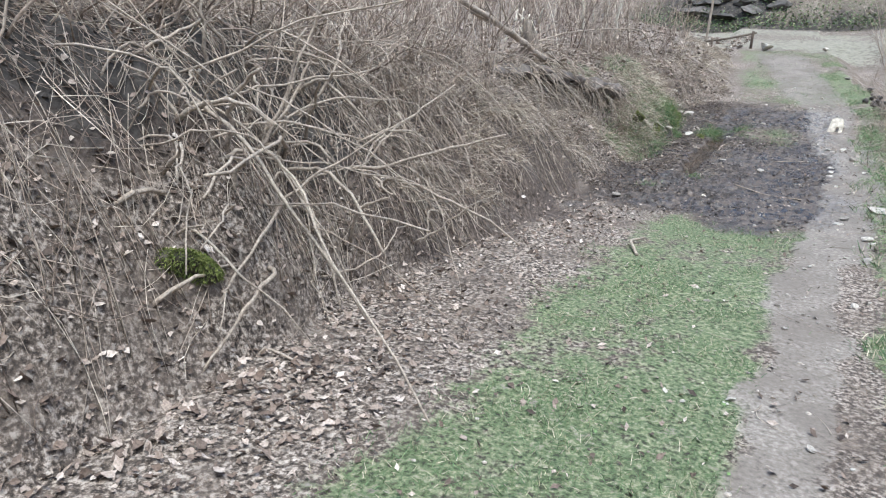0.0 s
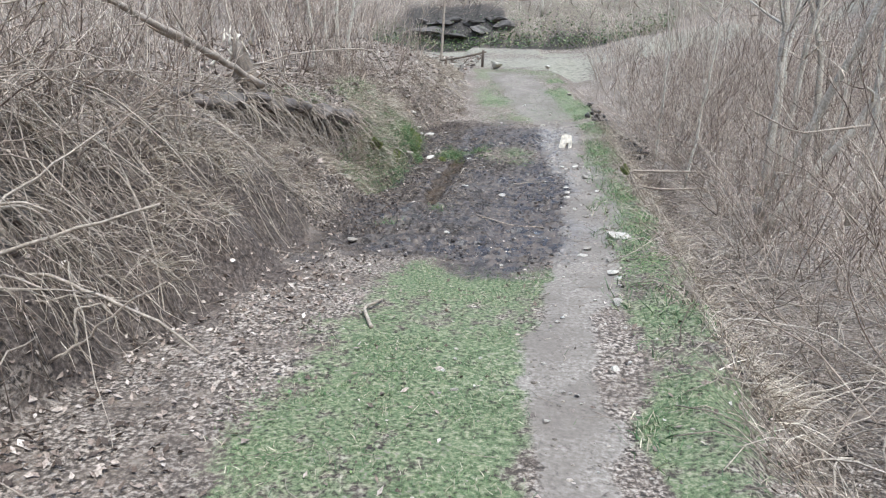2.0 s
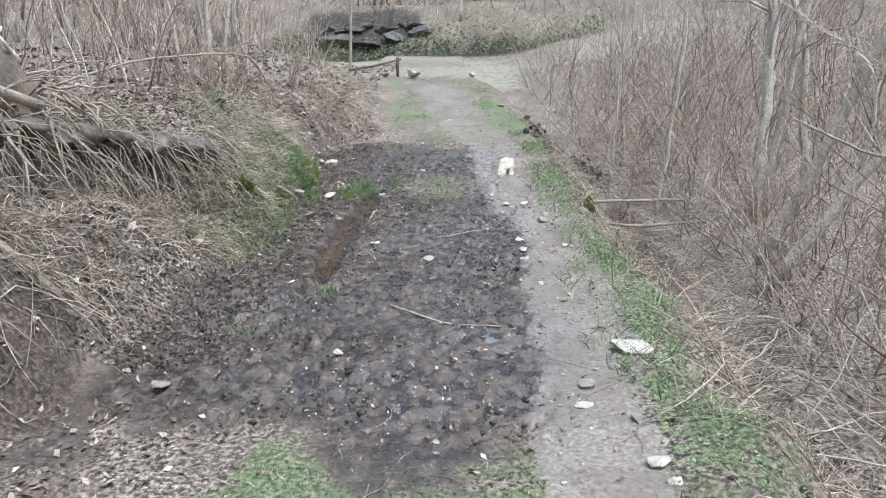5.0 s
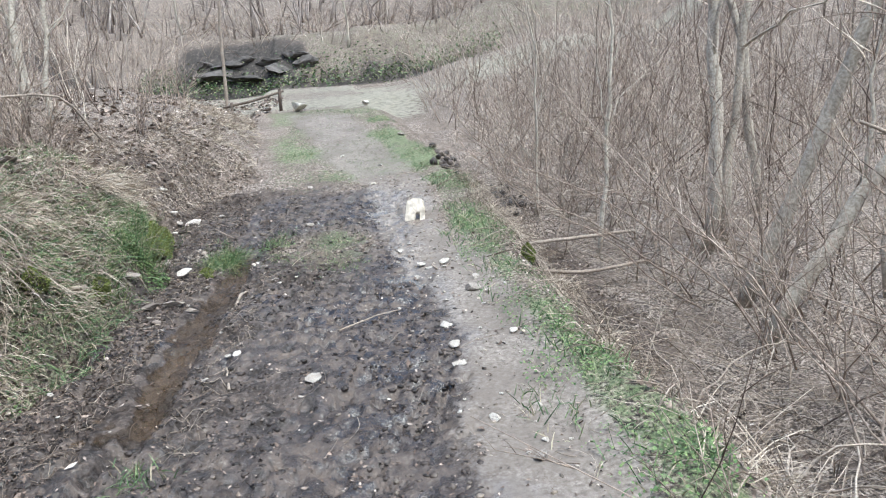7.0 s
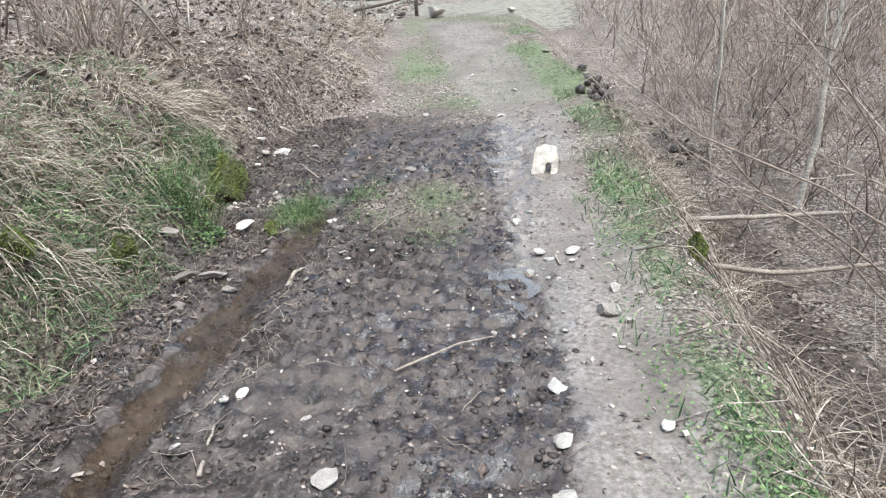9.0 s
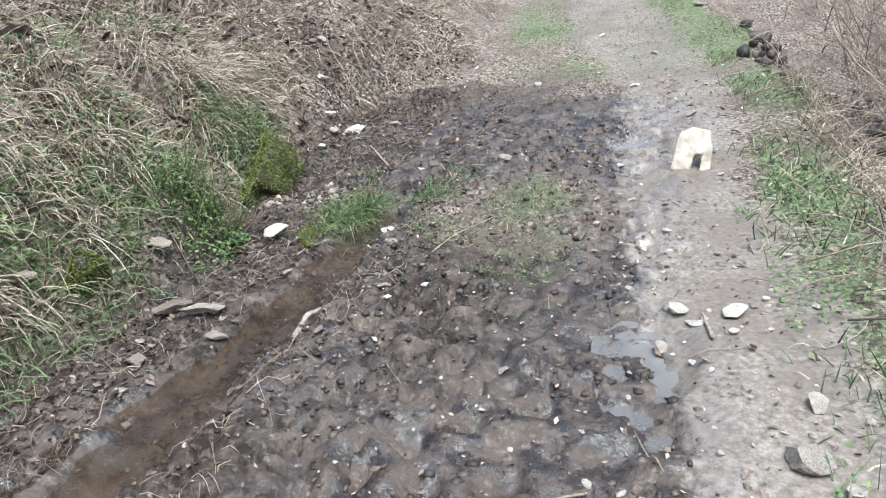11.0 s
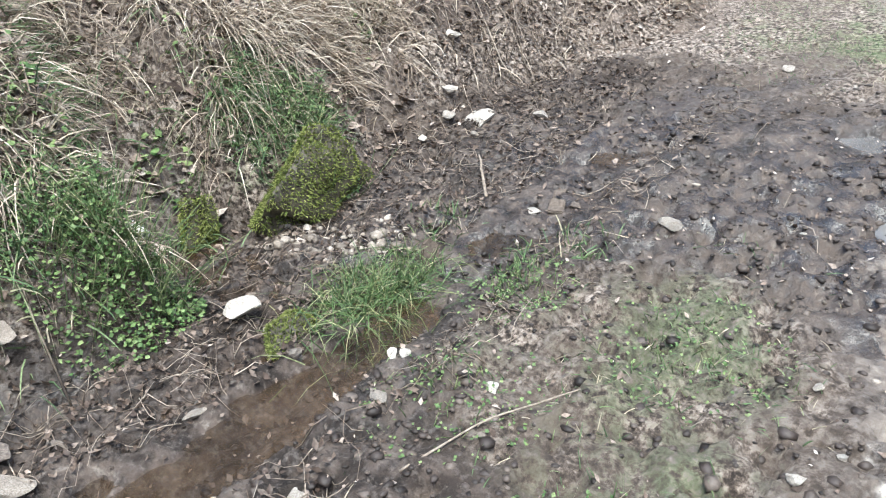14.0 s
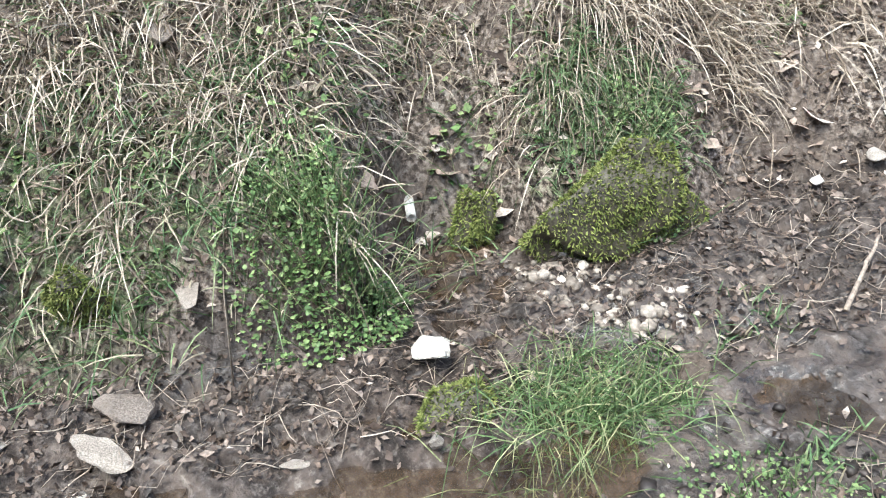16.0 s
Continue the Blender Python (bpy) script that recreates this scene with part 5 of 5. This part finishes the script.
tree(5.0, 15.5, 7.0, 0.07, (-0.05, 0.05), 705, GREY)
tree(2.2, 16.6, 4.0, 0.025, (0.08, -0.1), 706, "thin bare sapling beside the track")
tree(2.5, 14.6, 4.2, 0.03, (0.05, 0.0), 707, "thin bare sapling beside the ditch")
tree(-4.6, 16.4, 4.5, 0.05, (0.03, 0.0), 708, "young bare tree on the bank top")
tree(-4.9, 16.2, 4.2, 0.04, (-0.12, 0.05), 709, "young bare tree on the bank top")
tree(-4.4, 16.7, 4.4, 0.04, (0.12, 0.0), 710, "young bare tree on the bank top")
tree(-5.6, 19.0, 5.0, 0.04, (0.0, 0.0), 711, "young bare tree on the bank top")
tree(-0.7, 33.0, 5.5, 0.05, (0.02, 0.0), 712, "small bare tree on the far bank")
tree(-7.0, 35.5, 6.0, 0.06, (0.0, 0.0), 713, "small bare tree on the far bank")
tree(3.5, 35.0, 6.0, 0.06, (0.0, 0.0), 714, "small bare tree on the far bank")
shrub(-3.75, 14.7, 26, 1.3, 0.22, 801, "dense leafless shrub on the bank above the spring", 0.010, 0.45)
shrub(-4.3, 14.9, 16, 1.6, 0.25, 802, "leafless shrub on the bank top", 0.012, 0.3)
shrub(-3.3, 17.2, 16, 1.2, 0.3, 803, "leafless shrub on the bank beside the upper track", 0.009, 0.4)
shrub(-3.6, 19.5, 16, 1.5, 0.4, 804, "leafless shrub on the bank beside the upper track", 0.009, 0.4)

# ---- post, rail and culvert stone at the road ----
post = stick("marker_pole", [(-3.75, 25.5, zland(-3.75, 25.5) - 0.1), (-3.7, 25.5, 3.6), (-3.6, 25.4, 5.4)], 0.045, 0.035, M_VINE, "thin pale wooden pole standing at the roadside", "pole")
rail = thing("low_rail", (-3.3, 23.7, zland(-3.3, 23.7)), "low weathered wooden rail at the road edge", "rail")
for rx, ry, top_z in ((-2.2, 23.9, 0.5), (-3.3, 23.7, 0.3)):
    z0 = zland(rx, ry)
    part("upright", tube_arrays(np.array([[[rx, ry, z0 - 0.1], [rx, ry, z0 + top_z * 0.5], [rx + 0.01, ry, z0 + top_z]]]), np.full((1, 3), 0.04), 8), M_OLDWOOD, rail)
part("crossbar", tube_arrays(np.array([[[-3.5, 23.66, zland(-3.3, 23.7) + 0.2], [-2.8, 23.78, zland(-3.3, 23.7) + 0.33], [-2.1, 23.92, zland(-2.2, 23.9) + 0.46]]]), np.full((1, 3), 0.03), 8), M_OLDWOOD, rail)
stone(-1.75, 23.5, 0.5, 1, "pale stone block at the road edge", STONE_MESHES, "stones at the road edge", 0.0, 1.0)
stone(-0.2, 24.0, 0.35, 4, "pale stone block at the road edge", STONE_MESHES, "stones at the road edge", 0.0, 0.8)
stone(-2.5, 23.6, 0.4, 2, "dark stone at the road edge", DULL_MESHES, "stones at the road edge", 0.0, 0.7)

# turned earth beside the upper track
x, y = rng.normal(1.44, 0.2, 1300), rng.normal(17.2, 0.42, 1300)
stuff("earth_clods", lumps(x, y, 0.05, 0.15, (0.6, 1.0), -0.03), M_CLOD, "heap of loose dark earth clods beside the track", "earth")

# dark layered rock face and hedge behind the road
fr = random.Random(17)
for course in range(2):
    fx = -7.0 + fr.uniform(0, 0.5)
    while fx < -2.6 - course * 0.35:
        fw, fh = fr.uniform(1.0, 2.2), fr.uniform(0.3, 0.5)
        v, f = rock_arrays((fw, 1.1, fh), 95 + int(fx * -10) + course, 0.6, 18, 3)
        fy = 32.35 + course * 0.3 + fr.uniform(-0.12, 0.12) - 0.12 * fx
        tagged(part("rock_ledge", (v + [fx + fw / 2, fy, zland(fx + fw / 2, fy) - 0.02 + fr.uniform(-0.05, 0.08)], f), M_DARKROCK, flat=True), "dark layered rock ledge in the far bank", "rock", "dark rocks in the far bank")
        fx += fw * 0.72
thicket(420, -8, 8, 32.6, 36, 1.5, 0.014, "bank_brush", "grey-brown bare brush hanging over the far bank", M_BRUSH, lambda x, y: smooth(32.4, 33.6, y + 0.12 * x) + 0 * x, 7, 2, 0.8)
thicket(620, 1.4, 10, 18, 26.2, 1.3, 0.008, "thicket", "low bare brush below the rising side path", M_BRUSH, lambda x, y: smooth(2.2, 3.2, x - SHIFT(y)), 7, 2, 0.6)
hx = rng.uniform(-8, 4.5, 4200)
hy = 31.75 - 0.12 * hx + rng.normal(0, 0.35, 4200)
hp = on_land(hx, hy, 0.0)
hp[:, 2] += rng.uniform(0, 0.6, 4200) * (0.7 + 0.3 * vnoise(hx, hy, 1.0, 71))
stuff("low_hedge", leaf_arrays(hp, rng.uniform(0.05, 0.11, 4200), 0.8, 0.2), M_DARKGRASS, "low dark green undergrowth behind the road", "plants")
